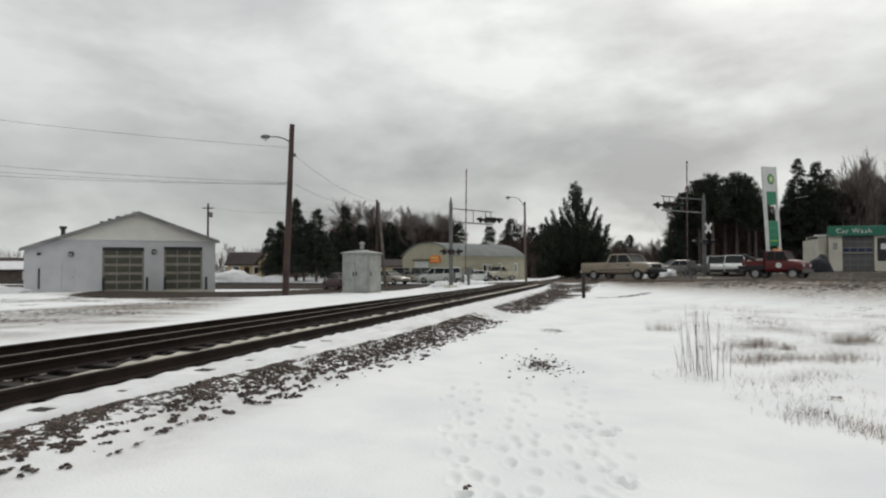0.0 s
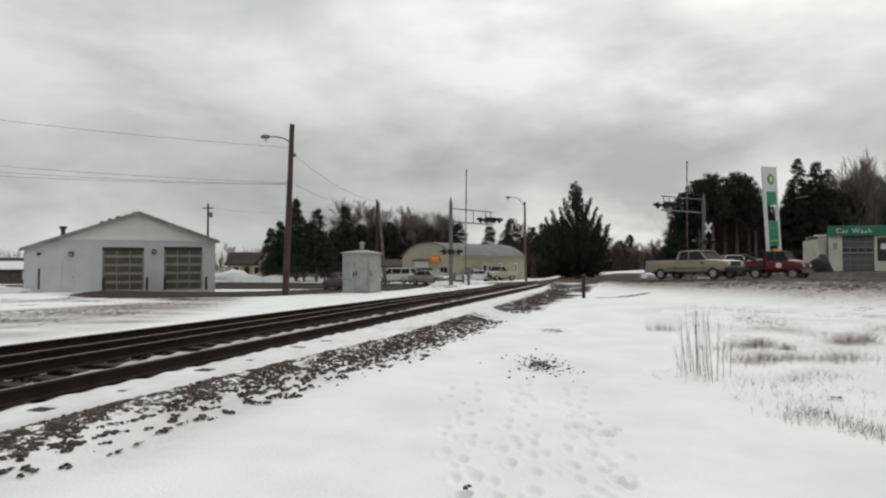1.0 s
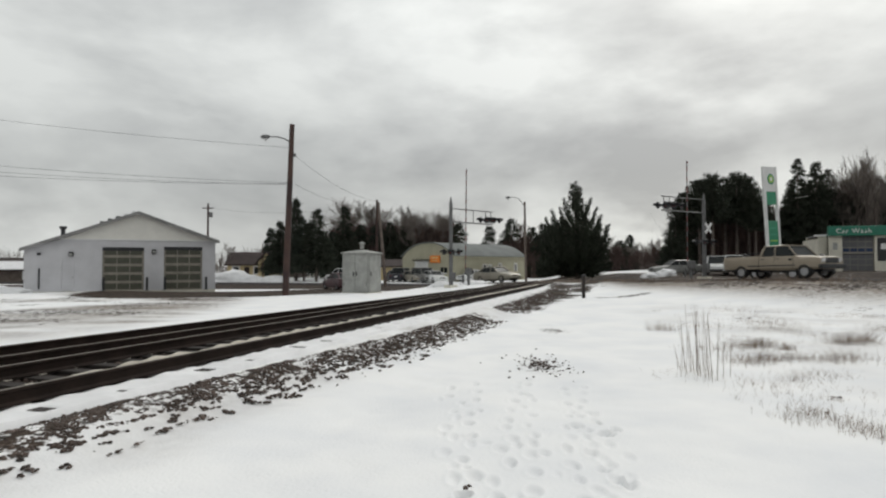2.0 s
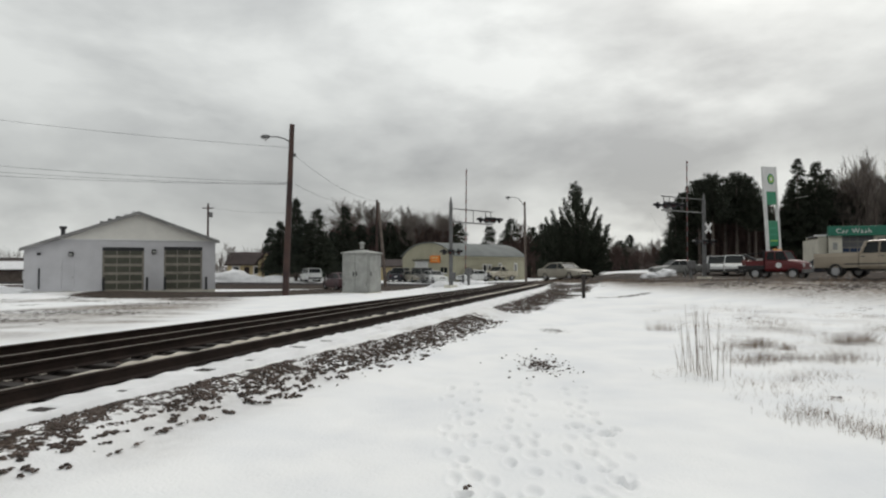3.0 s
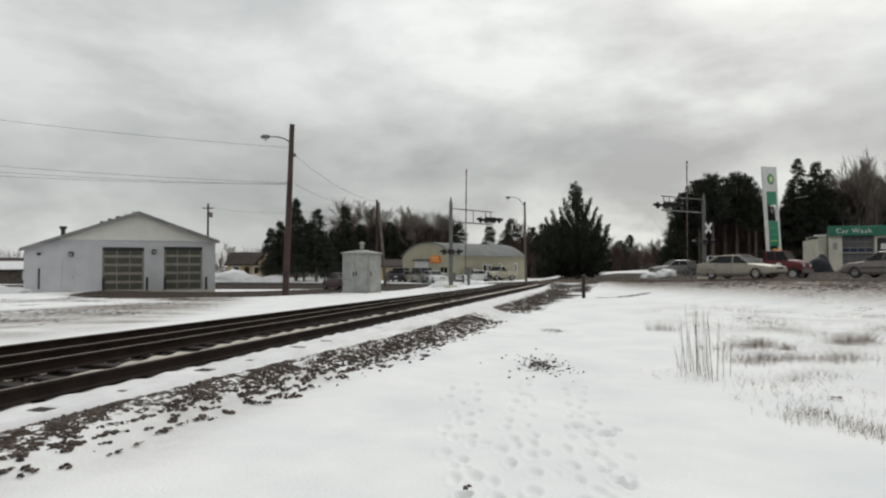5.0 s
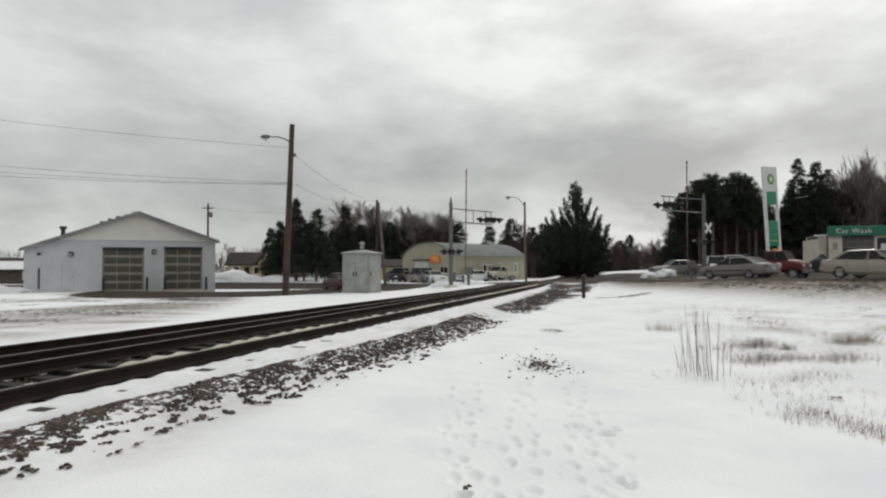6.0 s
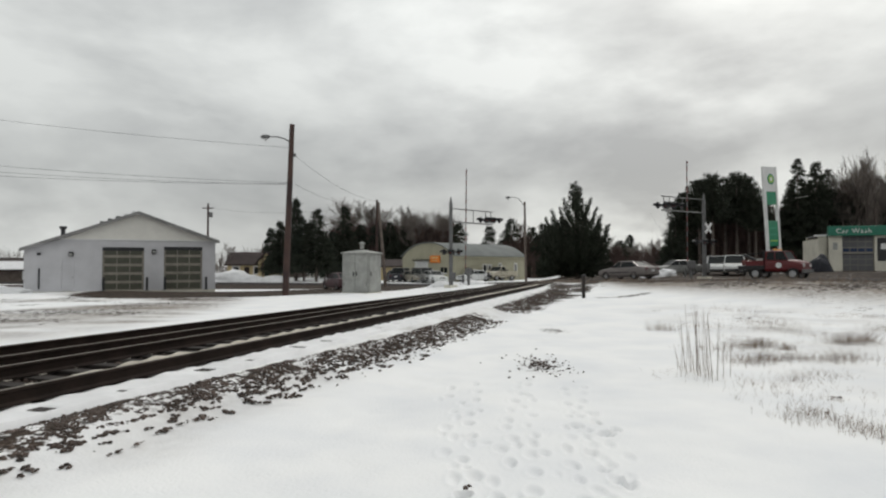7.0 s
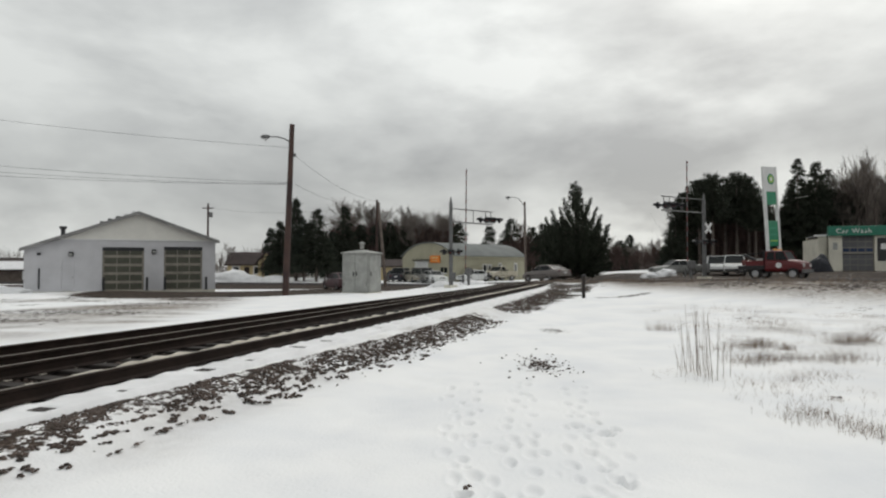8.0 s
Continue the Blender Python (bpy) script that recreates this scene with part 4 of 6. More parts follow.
def snow_bank(x, y, lx, ly, h, seed, turn=0):
    """A shovelled heap of snow, lumpy."""
    bm = bmesh.new()
    bmesh.ops.create_icosphere(bm, subdivisions=4, radius=1.0)
    for v in bm.verts:
        k = 1 + 0.28 * noise.noise(v.co * 1.7 + Vector((seed, 0, 0))) + 0.12 * noise.noise(v.co * 5 + Vector((seed, 3, 0)))
        v.co = Vector((v.co.x * lx * k, v.co.y * ly * k, max(v.co.z, -0.1) * h * k))
    ob = whole("snow_bank", bm, M["snow_cap"], "shovelled bank of snow at the road side", "snow bank", group="snow banks", smooth=True)
    ob.matrix_world = pose(x, y, gz(x, y) - 0.05, 0, 0, turn)


snow_bank(-27.5, 84, 3.6, 1.6, 1.5, 1, 10)
snow_bank(-32.0, 84, 2.6, 1.5, 1.1, 2, 10)
snow_bank(-22.5, 83, 2.2, 1.2, 0.9, 3, 20)
snow_bank(-31.0, 42.5, 2.6, 1.2, 0.55, 4, 25)
snow_bank(-38.0, 43, 4.0, 2.0, 0.9, 5, 15)
snow_bank(21.3, 60.5, 1.1, 0.8, 0.75, 6, -20)
snow_bank(20.2, 61.0, 1.0, 0.8, 0.5, 7, -20)
snow_bank(0.2, 54.5, 1.6, 0.8, 0.5, 8, 30)
snow_bank(2.8, 56.0, 1.4, 0.8, 0.45, 9, 30)


# ---- poles, lamps, crossing signals ----
def street_pole(name, label, m, height, r0, lean, arm, material, lamp=True):
    p = thing(name, label, "utility pole", m)
    top = (lean, 0, height)
    part("pole", tube([(0, 0, -0.1), (lean * 0.5, 0, height / 2), top], [r0, r0 * 0.85, r0 * 0.7], 14), material, p)
    if lamp:
        z = height * (0.91 if name == "street_lamp_wood" else 0.94)
        x = lean * z / height
        bow = [(x, 0, z - 0.25), (x + arm * 0.3, 0, z + 0.05), (x + arm * 0.65, 0, z + 0.16), (x + arm, 0, z + 0.18)] if name == "street_lamp_wood" else \
            [(x, 0, z), (x + arm * 0.35, 0, z + 0.9), (x + arm * 0.55, 0, z + 1.05), (x + arm * 0.85, 0, z + 1.05)]
        part("arm", tube(bow, 0.035, 8), M["galv"], p)
        e = Vector(bow[-1])
        s = -1 if arm < 0 else 1
        head = bmesh.new()
        add_tube(head, [e, e + Vector((s * 0.12, 0, 0.0)), e + Vector((s * 0.4, 0, -0.02)), e + Vector((s * 0.55, 0, -0.02))], [0.05, 0.12, 0.14, 0.05], 10)
        h = part("lamp_head", head, M["galv"], p, "grey cobra-head luminaire")
        part("lens", tube([e + Vector((s * 0.2, 0, -0.1)), e + Vector((s * 0.25, 0, -0.2)), e + Vector((s * 0.4, 0, -0.12))], [0.05, 0.09, 0.03], 10), M["lens_clear"], h)
    return p


pl = street_pole("street_lamp_wood", "brown wooden pole with a street lamp on a curved arm", pose(-9.12, 36.67, gz(-9.12, 36.67)), 9.95, 0.2, 0.33, -1.25, M["pole"])
part("insulator", box(0.42, -0.05, 8.05, 0.56, 0.05, 8.25, 0.02), M["galv"], pl)
street_pole("street_lamp", "grey pole with a street lamp on a bent arm", pose(9.45, 72, -0.3), 9.25, 0.16, -0.15, -1.9, M["grey_wood"])
street_pole("utility_pole", "leaning grey wooden pole", pose(-5.6, 62, gz(-5.6, 62)), 8.3, 0.17, -0.75, 1, M["grey_wood"], lamp=False)
street_pole("utility_pole", "straight dark wooden pole behind a leaning one", pose(-6.9, 66, gz(-6.9, 66)), 9.0, 0.17, 0.0, 1, M["pole"], lamp=False)
street_pole("utility_pole", "short thin service pole by the houses", pose(-27.1, 95, -0.6), 5.6, 0.1, 0.0, 1, M["pole"], lamp=False)
tp = street_pole("utility_pole", "wooden power pole with a transformer and a crossarm", pose(-37.2, 100, -0.5), 12.0, 0.2, 0.0, 1, M["pole"], lamp=False)
part("crossarm", box(-0.9, -0.06, 11.2, 0.9, 0.06, 11.35), M["pole"], tp)
part("transformer", disc(0.28, 0.8, 12, "z"), M["galv"], tp, m=pose(0.45, 0, 10.2))


def build_wires():
    def sag(a, b, drop, name):
        a, b = Vector(a), Vector(b)
        pts = [a.lerp(b, k / 24) - Vector((0, 0, drop * 4 * (k / 24) * (1 - k / 24))) for k in range(25)]
        whole(name, tube(pts, 0.008, 5), M["wire"], "thin black overhead cable", "cable", group="overhead cables")
    top = Vector((-8.85, 36.67, 0))
    sag((-36, 30, 10.7), top + Vector((0, 0, 8.55)), 0.35, "overhead_cable")
    sag((-36, 30, 7.95), top + Vector((0, 0, 6.5)), 0.35, "overhead_cable")
    sag((-36, 30.3, 7.6), top + Vector((0, 0, 6.45)), 0.45, "overhead_cable")
    sag((-36, 30.6, 7.0), top + Vector((0, 0, 6.4)), 0.3, "overhead_cable")
    sag(top + Vector((0.1, 0, 8.2)), (-6.3, 62, 8.0), 0.6, "overhead_cable")
    sag(top + Vector((0.1, 0, 6.5)), (-6.3, 62, 7.2), 0.5, "overhead_cable")
    sag((-37.2, 100, 10.9), (-6.3, 62, 7.6), 0.8, "overhead_cable")


build_wires()


def build_cabinet():
    c = thing("signal_cabinet", "silver-painted metal railway signal cabinet with a roof vent", "signal cabinet", pose(-4.5, 38.2, gz(-4.5, 38.6) - 0.02, 0, 0, -20))
    # local: the door side faces -y, the corner at the origin, x runs to the left
    w, d, h = 1.78, 1.75, 2.45
    part("body", box(-w, 0, 0.08, 0, d, h, 0.015), M["silver_paint"], c)
    part("plinth", box(-w - 0.04, -0.04, 0, 0.04, d + 0.04, 0.078), M["concrete"], c)
    bm = bmesh.new()
    o, e = [(-w - 0.09, -0.09), (0.09, -0.09), (0.09, d + 0.09), (-w - 0.09, d + 0.09)], (-w / 2, d / 2)
    lo = [bm.verts.new((x, y, h)) for x, y in o]
    mi = [bm.verts.new((x, y, h + 0.07)) for x, y in o]
    up = [bm.verts.new((e[0] + (x - e[0]) * 0.12, e[1] + (y - e[1]) * 0.12, h + 0.26)) for x, y in o]
    for a, b in ((lo, mi), (mi, up)):
        for i in range(4):
            bm.faces.new((a[i], a[(i + 1) % 4], b[(i + 1) % 4], b[i]))
    bm.faces.new(lo[::-1]), bm.faces.new(up)
    part("roof", bm, M["silver_paint"], c, "low pyramid roof")
    vent = part("roof_vent", tube([(e[0], e[1], h + 0.3), (e[0], e[1], h + 0.62)], 0.12, 12), M["silver_paint"], c)
    part("vent_cap", tube([(e[0], e[1], h + 0.621), (e[0], e[1], h + 0.66), (e[0], e[1], h + 0.75)], [0.2, 0.2, 0.07], 12), M["silver_paint"], vent)
    for k in (0, 1):
        x0 = -w + 0.07 + k * (w / 2 - 0.05)
        dr = part("door", box(x0, -0.045, 0.16, x0 + w / 2 - 0.09, -0.003, h - 0.08, 0.008), M["silver_paint"], c)
        part("hinge", box(x0 + (0.02 if k == 0 else w / 2 - 0.15), -0.06, 0.5, x0 + (0.06 if k == 0 else w / 2 - 0.11), -0.046, 0.7), M["galv"], dr)
        part("handle", box(x0 + (w / 2 - 0.2 if k == 0 else 0.05), -0.09, 1.1, x0 + (w / 2 - 0.15 if k == 0 else 0.1), -0.046, 1.35, 0.01), M["dark"], dr)
    dr = part("door", box(0.003, 0.1, 0.16, 0.045, d - 0.1, h - 0.08, 0.008), M["silver_paint"], c)
    part("handle", box(0.046, 0.2, 1.1, 0.09, 0.25, 1.35, 0.01), M["dark"], dr)


build_cabinet()


def lamp_pair(parent, x, y, z, facing):
    """Two round flashing lamps with black backgrounds and hoods, either side of x; they face along y * facing."""
    part("cross_bar", box(x - 0.62, y - 0.03, z - 0.03, x + 0.62, y + 0.03, z + 0.03), M["galv"], parent)
    for s in (-0.52, 0.52):
        bk = part("lamp_background", disc(0.25, 0.03, 22), M["dark"], parent, "black round lamp background", m=pose(x + s, y + facing * 0.09, z))
        part("lens", disc(0.12, 0.04, 16), M["lens_red"], bk, "unlit red lens", m=pose(0, facing * 0.035, 0))
        hood = bmesh.new()
        bmesh.ops.create_cone(hood, cap_ends=False, segments=16, radius1=0.16, radius2=0.16, depth=0.3, matrix=pose(0, facing * 0.17, 0.02, 90))
        bmesh.ops.delete(hood, geom=[f for f in hood.faces if f.calc_center_median().z < -0.06], context="FACES")
        bmesh.ops.solidify(hood, geom=hood.faces[:], thickness=0.006)
        part("hood", hood, M["dark"], bk)
        part("housing", box(-0.11, -facing * 0.16 - 0.08, -0.11, 0.11, -facing * 0.02, 0.11, 0.03), M["dark"], bk)


def build_cantilever(label, m, height, reach, z1, z2, buck):
    c = thing("crossing_signal", label, "crossing signal", m, "railway crossing signals")
    part("mast", tube([(0, 0, 0), (0, 0, height)], [0.17, 0.14], 14), M["galv"], c)
    part("foundation", box(-0.4, -0.4, -0.1, 0.4, 0.4, 0.16, 0.03), M["concrete"], c)
    part("junction_box", box(-0.22, -0.36, 0.5, 0.22, -0.17, 1.2, 0.02), M["galv"], c)
    s = 1 if reach > 0 else -1
    part("arm", tube([(0, 0, z1), (reach, 0, z1)], 0.055, 8), M["galv"], c)
    part("arm", tube([(0, 0, z2), (reach, 0, z2)], 0.045, 8), M["galv"], c)
    for k in (0.52, 0.82, 0.95):
        part("strut", tube([(reach * k, 0, z1), (reach * k, 0, z2)], 0.03, 6), M["galv"], c)
    part("finial", tube([(0, 0, height), (0, 0, height + 0.45)], [0.1, 0.03], 10), M["galv"], c)
    for k in (0.74, 0.9) if buck else (0.87, 1.0):
        lamp_pair(c, reach * k, 0.25, z1 + 0.38 * (1 if z2 > z1 else -1), 1)
        lamp_pair(c, reach * k, -0.25, z1 + 0.38 * (1 if z2 > z1 else -1), -1)
    lamp_pair(c, 0, -0.3, 2.9, -1)
    lamp_pair(c, 0.12, 0.3, 2.9, 1)
    if buck:
        for a in (45, -45):
            part("crossbuck_blade", box(-0.55, -0.24, -0.1, 0.55, -0.215 if a > 0 else -0.19, 0.115, m=pose(buck, -0.02 if a > 0 else -0.05, 4.0) @ Matrix.Rotation(radians(a), 4, "Y")), M["white_trim"], c, "white crossbuck blade")
    return c


def build_gate(label, m, length, tilt):
    g = thing("crossing_gate", label, "crossing gate", m, "railway crossing gates")
    part("post", tube([(0, 0, 0), (0, 0, 1.5)], 0.1, 10), M["galv"], g)
    part("mechanism", box(-0.2, -0.24, 0.85, 0.2, 0.24, 1.45, 0.04), M["galv"], g, "grey gate mechanism housing")
    part("counterweight", box(-0.42, 0.31, 0.2, -0.22, 0.42, 0.9, 0.03), M["galv"], g)
    part("counterweight", box(0.22, 0.31, 0.2, 0.42, 0.42, 0.9, 0.03), M["galv"], g)
    arm = part("gate_arm", box(-0.045, -0.02, 0, 0.045, 0.02, length, 0.005), M["galv"], g, "upright weathered gate arm with dark red stripes", m=pose(0, 0.38, 1.0, 0, tilt))
    n = int(length / 0.8)
    for k in range(n):
        part("stripe", box(-0.048, -0.023, 0.4 + k * 0.8, 0.048, 0.023, 0.8 + k * 0.8), M["stripe_red"], arm)
    for z in (length * 0.35, length * 0.7, length - 0.15):
        part("arm_light", disc(0.06, 0.1, 12), M["lens_red"], arm, m=pose(0, -0.03, z))
    return g


build_cantilever("galvanised cantilever crossing signal beside the line", pose(0.65, 52.3, gz(0.65, 52.3) + 0.05, 0, 0, 45), 7.0, 5.3, 5.4, 6.5, 0)
build_gate("raised crossing gate with a striped arm", pose(2.2, 54, gz(2.2, 54), 0, 0, 45), 8.98, 0.7)
build_cantilever("galvanised cantilever crossing signal with a crossbuck", pose(20.65, 50, gz(20.65, 50) - 0.05, 0, 0, 33.5), 6.3, -5.2, 5.2, 6.25, 0.2)
build_gate("raised crossing gate with a pale striped arm", pose(19.72, 50.2, gz(19.72, 50.2) - 0.05, 0, 0, 33.5), 8.5, 0.3)


def build_small_posts():
    p = thing("marker_post", "short dark post at the crossing", "post", pose(7.15, 32.2, gz(7.15, 32.2)))
    part("post", box(-0.075, -0.075, -0.1, 0.075, 0.075, 1.15, 0.01), M["tie"], p)
    part("cap", box(-0.12, -0.09, 1.151, 0.12, 0.09, 1.25, 0.02), M["dark"], p)
    f = thing("fence", "weathered grey board fence", "fence", pose(14.0, 100, -0.35, 0, 0, 6))
    r = random.Random(6)
    me = mesh_of("board", box(-0.075, -0.012, 0, 0.075, 0.012, 1.75), M["grey_wood"])
    for k in range(52):
        share("board", me, f, pose(k * 0.155, r.uniform(-0.01, 0.01), r.uniform(-0.05, 0.03)))
    for z in (0.4, 1.35):
        part("fence_rail", box(-0.1, 0.014, z, 8.0, 0.06, z + 0.09), M["grey_wood"], f)


build_small_posts()


def build_pylon():
    s = thing("filling_station_sign", "tall white and green filling station pylon sign", "sign",
              Matrix.Translation((28.98, 55.2, 0.95)) @ Matrix.Rotation(radians(-2.9), 4, "Y") @ Matrix.Rotation(radians(29), 4, "Z"))
    for x in (-0.82, 0.82):
        part("post", box(x - 0.14, -0.1, -0.2, x + 0.14, 0.1, 9.4, 0.02), M["white_trim"], s, "white square post")
    part("head_panel", box(-0.675, -0.09, 7.2, 0.675, 0.09, 9.38, 0.03), M["white_trim"], s, "white panel with a green and yellow emblem")
    for rad, y, z, m in ((0.46, -0.10, 8.3, M["green"]), (0.32, -0.112, 8.3, M["lime"]), (0.17, -0.124, 8.3, M["white_trim"])):
        part("emblem", disc(rad, 0.02, 24), m, s, m=pose(0.05, y, z))
    part("service_panel", box(-0.675, -0.08, 6.05, 0.675, 0.08, 7.19, 0.02), M["green"], s, "green panel")
    p = part("price_panel", box(-0.675, -0.08, 2.45, 0.675, 0.08, 4.65, 0.02), M["green"], s, "green panel with faint rows of figures")
    for z in (2.85, 3.4, 3.95):
        part("price_line", box(-0.5, -0.09, z, 0.5, -0.081, z + 0.1), M["lime"] if z < 3 else M["price_row"], p)


build_pylon()


# ---- vehicles ----
def add_loft(bm, stations):
    """Closed cross-sections (lists of points of one length) joined in turn, ends closed."""
    rings = [[bm.verts.new(p) for p in st] for st in stations]
    for a, b in zip(rings, rings[1:]):
        for k in range(len(a)):
            bm.faces.new((a[k], a[(k + 1) % len(a)], b[(k + 1) % len(a)], b[k]))
    bm.faces.new(rings[0][::-1]), bm.faces.new(rings[-1])
    return bm


def section(x, half, z0, z1, round_top=0.12, tuck=0.06):
    """A body cross-section at x: rounded shoulders, sills tucked in."""
    h = [(half - tuck, z0), (half, z0 + 0.18 * (z1 - z0)), (half, z0 + 0.6 * (z1 - z0)), (half - 0.03, z1 - round_top * 0.5), (half - round_top, z1 - 0.01), (half * 0.5, z1 + 0.012)]
    return [(x, y, z) for y, z in h] + [(x, -y, z) for y, z in h[::-1]]


def wheel_mesh(radius, width):
    t = bmesh.new()
    prof = [(0.62, -0.5), (0.93, -0.5), (1.0, -0.36), (1.0, 0.36), (0.93, 0.5), (0.62, 0.5)]
    k = 22
    rings = [[t.verts.new((math.cos(a) * radius * q, w * width, math.sin(a) * radius * q)) for q, w in prof] for a in [2 * math.pi * i / k for i in range(k)]]
    for i in range(k):
        a, b = rings[i], rings[(i + 1) % k]
        for j in range(len(prof)):
            t.faces.new((a[j], b[j], b[(j + 1) % len(prof)], a[(j + 1) % len(prof)]))
    rim = bmesh.new()
    bmesh.ops.create_cone(rim, cap_ends=True, segments=22, radius1=radius * 0.63, radius2=radius * 0.63, depth=width * 0.7, matrix=Matrix.Rotation(radians(90), 4, "X"))
    for i in range(5):
        add_box(rim, radius * 0.12, -width * 0.42, -radius * 0.07, radius * 0.58, width * 0.42, radius * 0.07, m=Matrix.Rotation(2 * math.pi * i / 5, 4, "Y"))
    return mesh_of("tyre", t, M["rubber"], True), mesh_of("rim", rim, M["rim"])


def add_wheels(v, xs, half, radius, width=0.22):
    """Four wheels as parts that can turn; returned for keying."""
    tyre, rim = wheel_mesh(radius, width)
    out = []
    for x in xs:
        for s in (-1, 1):
            w = new("wheel")
            w.parent = v
            w.matrix_basis = pose(x, s * (half - width / 2), radius)
            for nm, me in (("tyre", tyre), ("rim", rim)):
                share(nm, me, w, Matrix.Identity(4))
            out.append((w, x, s * (half - width / 2), radius))
    return out


def cabin(v, xs, half, belt, top, body_m, pillars, rake=0.16, name="cabin"):
    """Greenhouse: roof and pillars of the body colour round dark panes. xs: windscreen foot, roof front, roof back, rear foot."""
    a, b, c, d = xs
    ht = half - rake
    # roof and a dark-glass core
    core = bmesh.new()
    vb = [core.verts.new(p) for p in ((a - 0.06, half - 0.06, belt), (d + 0.06, half - 0.06, belt), (d + 0.06, -half + 0.06, belt), (a - 0.06, -half + 0.06, belt))]
    vt = [core.verts.new(p) for p in ((b - 0.03, ht - 0.03, top - 0.05), (c + 0.03, ht - 0.03, top - 0.05), (c + 0.03, -ht + 0.03, top - 0.05), (b - 0.03, -ht + 0.03, top - 0.05))]
    for i in range(4):
        core.faces.new((vb[i], vb[(i + 1) % 4], vt[(i + 1) % 4], vt[i]))
    core.faces.new(vb[::-1]), core.faces.new(vt)
    part("glass", core, M["glass"], v, "dark window glass")
    roof = bmesh.new()
    add_loft(roof, [[(x, y, z) for y, z in ((q, top - 0.055), (q, top - 0.03), (q - 0.1, top + e), (-q + 0.1, top + e), (-q, top - 0.03), (-q, top - 0.055))] for x, q, e in
                    ((b + 0.02, ht, -0.012), (b - 0.18, ht, 0.005), ((b + c) / 2, ht, 0.018), (c + 0.18, ht, 0.005), (c - 0.02, ht, -0.012))])
    part("roof", roof, body_m, v, smooth=False)
    pil = bmesh.new()
    r = 0.036
    for s in (1, -1):
        add_tube(pil, [(a - 0.02, s * (half - 0.05), belt - 0.02), (b, s * (ht - 0.02), top - 0.04)], r, 6)
        add_tube(pil, [(d + 0.02, s * (half - 0.05), belt - 0.02), (c, s * (ht - 0.02), top - 0.04)], r * 1.9, 6)
        for x in pillars:
            add_tube(pil, [(x, s * (half - 0.045), belt - 0.02), (x - 0.03, s * (ht - 0.02), top - 0.04)], r, 6)
        add_tube(pil, [(b, s * (ht - 0.012), top - 0.045), (c, s * (ht - 0.012), top - 0.045)], 0.028, 6)
    part("window_frame", pil, body_m, v)


def arches(v, xs, half, radius):
    """Dark wheel housings, a little proud of the flanks."""
    for x in xs:
        for s in (-1, 1):
            bm = bmesh.new()
            bmesh.ops.create_cone(bm, cap_ends=True, segments=22, radius1=radius * 1.17, radius2=radius * 1.17, depth=0.2, matrix=Matrix.Rotation(radians(90), 4, "X"))
            bmesh.ops.delete(bm, geom=[q for q in bm.verts if q.co.z < -radius * 0.55], context="VERTS")
            part("wheel_housing", bm, M["dark"], v, m=pose(x, s * (half - 0.097), radius))


def lamps(v, xf, xr, half, zf, zr, big=0.1):
    for s in (-1, 1):
        part("headlight", box(xf - 0.1, s * (half - 0.26) - 0.17, zf - big * 0.75, xf + 0.012, s * (half - 0.26) + 0.17, zf + big * 0.75, 0.02), M["lens_clear"], v)
        part("tail_light", box(xr - 0.012, s * (half - 0.2) - 0.14, zr - big, xr + 0.1, s * (half - 0.2) + 0.14, zr + big, 0.02), M["lens_red"], v)
        part("mirror", box(0.0, -0.08, 0.0, 0.12, 0.08, 0.14, 0.03, m=pose(xf - 1.75, s * (half + 0.09), 0.98)), M["dark"], v)


def sedan(name, label, body_m, L=4.95, boxy=False):
    """A four-door saloon; it heads along +x, its origin on the ground under its middle."""
    v = thing(name, label, "car")
    hw, f, r = 0.9, L / 2, -L / 2
    R = 0.325
    body = bmesh.new()
    hood = 0.93 if boxy else 0.88
    add_loft(body, [section(r, 0.72, 0.40, 0.80), section(r + 0.12, 0.84, 0.30, 0.97), section(r + 0.55, hw, 0.24, 1.02), section(r + 1.2, hw, 0.22, 1.0), section(-0.2, hw, 0.2, 0.96), section(f - 1.75, hw, 0.2, 0.95),
                    section(f - 1.3, hw, 0.22, hood), section(f - 0.55, 0.87, 0.24, hood - 0.09), section(f - 0.13, 0.80, 0.28, 0.72), section(f, 0.66, 0.36, 0.62)])
    part("body", body, body_m, v, smooth=False)
    xw = (f - 0.98, r + 1.12)
    cabin(v, (f - 1.45, f - 2.15, r + 1.45, r + 0.62), hw - 0.04, 0.95, 1.44, body_m, (0.02, ), 0.2)
    arches(v, xw, hw, R)
    lamps(v, f - 0.1, r + 0.02, 0.82, 0.64, 0.80)
    part("front_bumper", box(f - 0.2, -0.72, 0.33, f + 0.05, 0.72, 0.52, 0.05), body_m, v)
    part("rear_bumper", box(r - 0.06, -0.74, 0.36, r + 0.2, 0.74, 0.58, 0.05), body_m, v)
    part("grille", box(f - 0.05, -0.35, 0.56, f + 0.02, 0.35, 0.66), M["dark"], v)
    for s in (-1, 1):
        part("side_trim", box(r + 1.5, s * (hw + 0.004) - 0.008, 0.52, f - 1.4, s * (hw + 0.004) + 0.008, 0.58), M["dark"] if boxy else body_m, v)
        for x in (0.0, -0.98):
            part("door_handle", box(x - 0.17, s * (hw + 0.012) - 0.02, 0.82, x - 0.02, s * (hw + 0.012) + 0.02, 0.85), M["chrome"], v)
            part("door_gap", box(x + 0.016, s * hw - 0.004, 0.32, x + 0.03, s * hw + 0.004, 0.93), M["dark"], v)
    part("number_plate", box(r - 0.075, -0.16, 0.62, r - 0.01, 0.16, 0.74), M["white_trim"], v)
    return v, add_wheels(v, xw, hw, R)


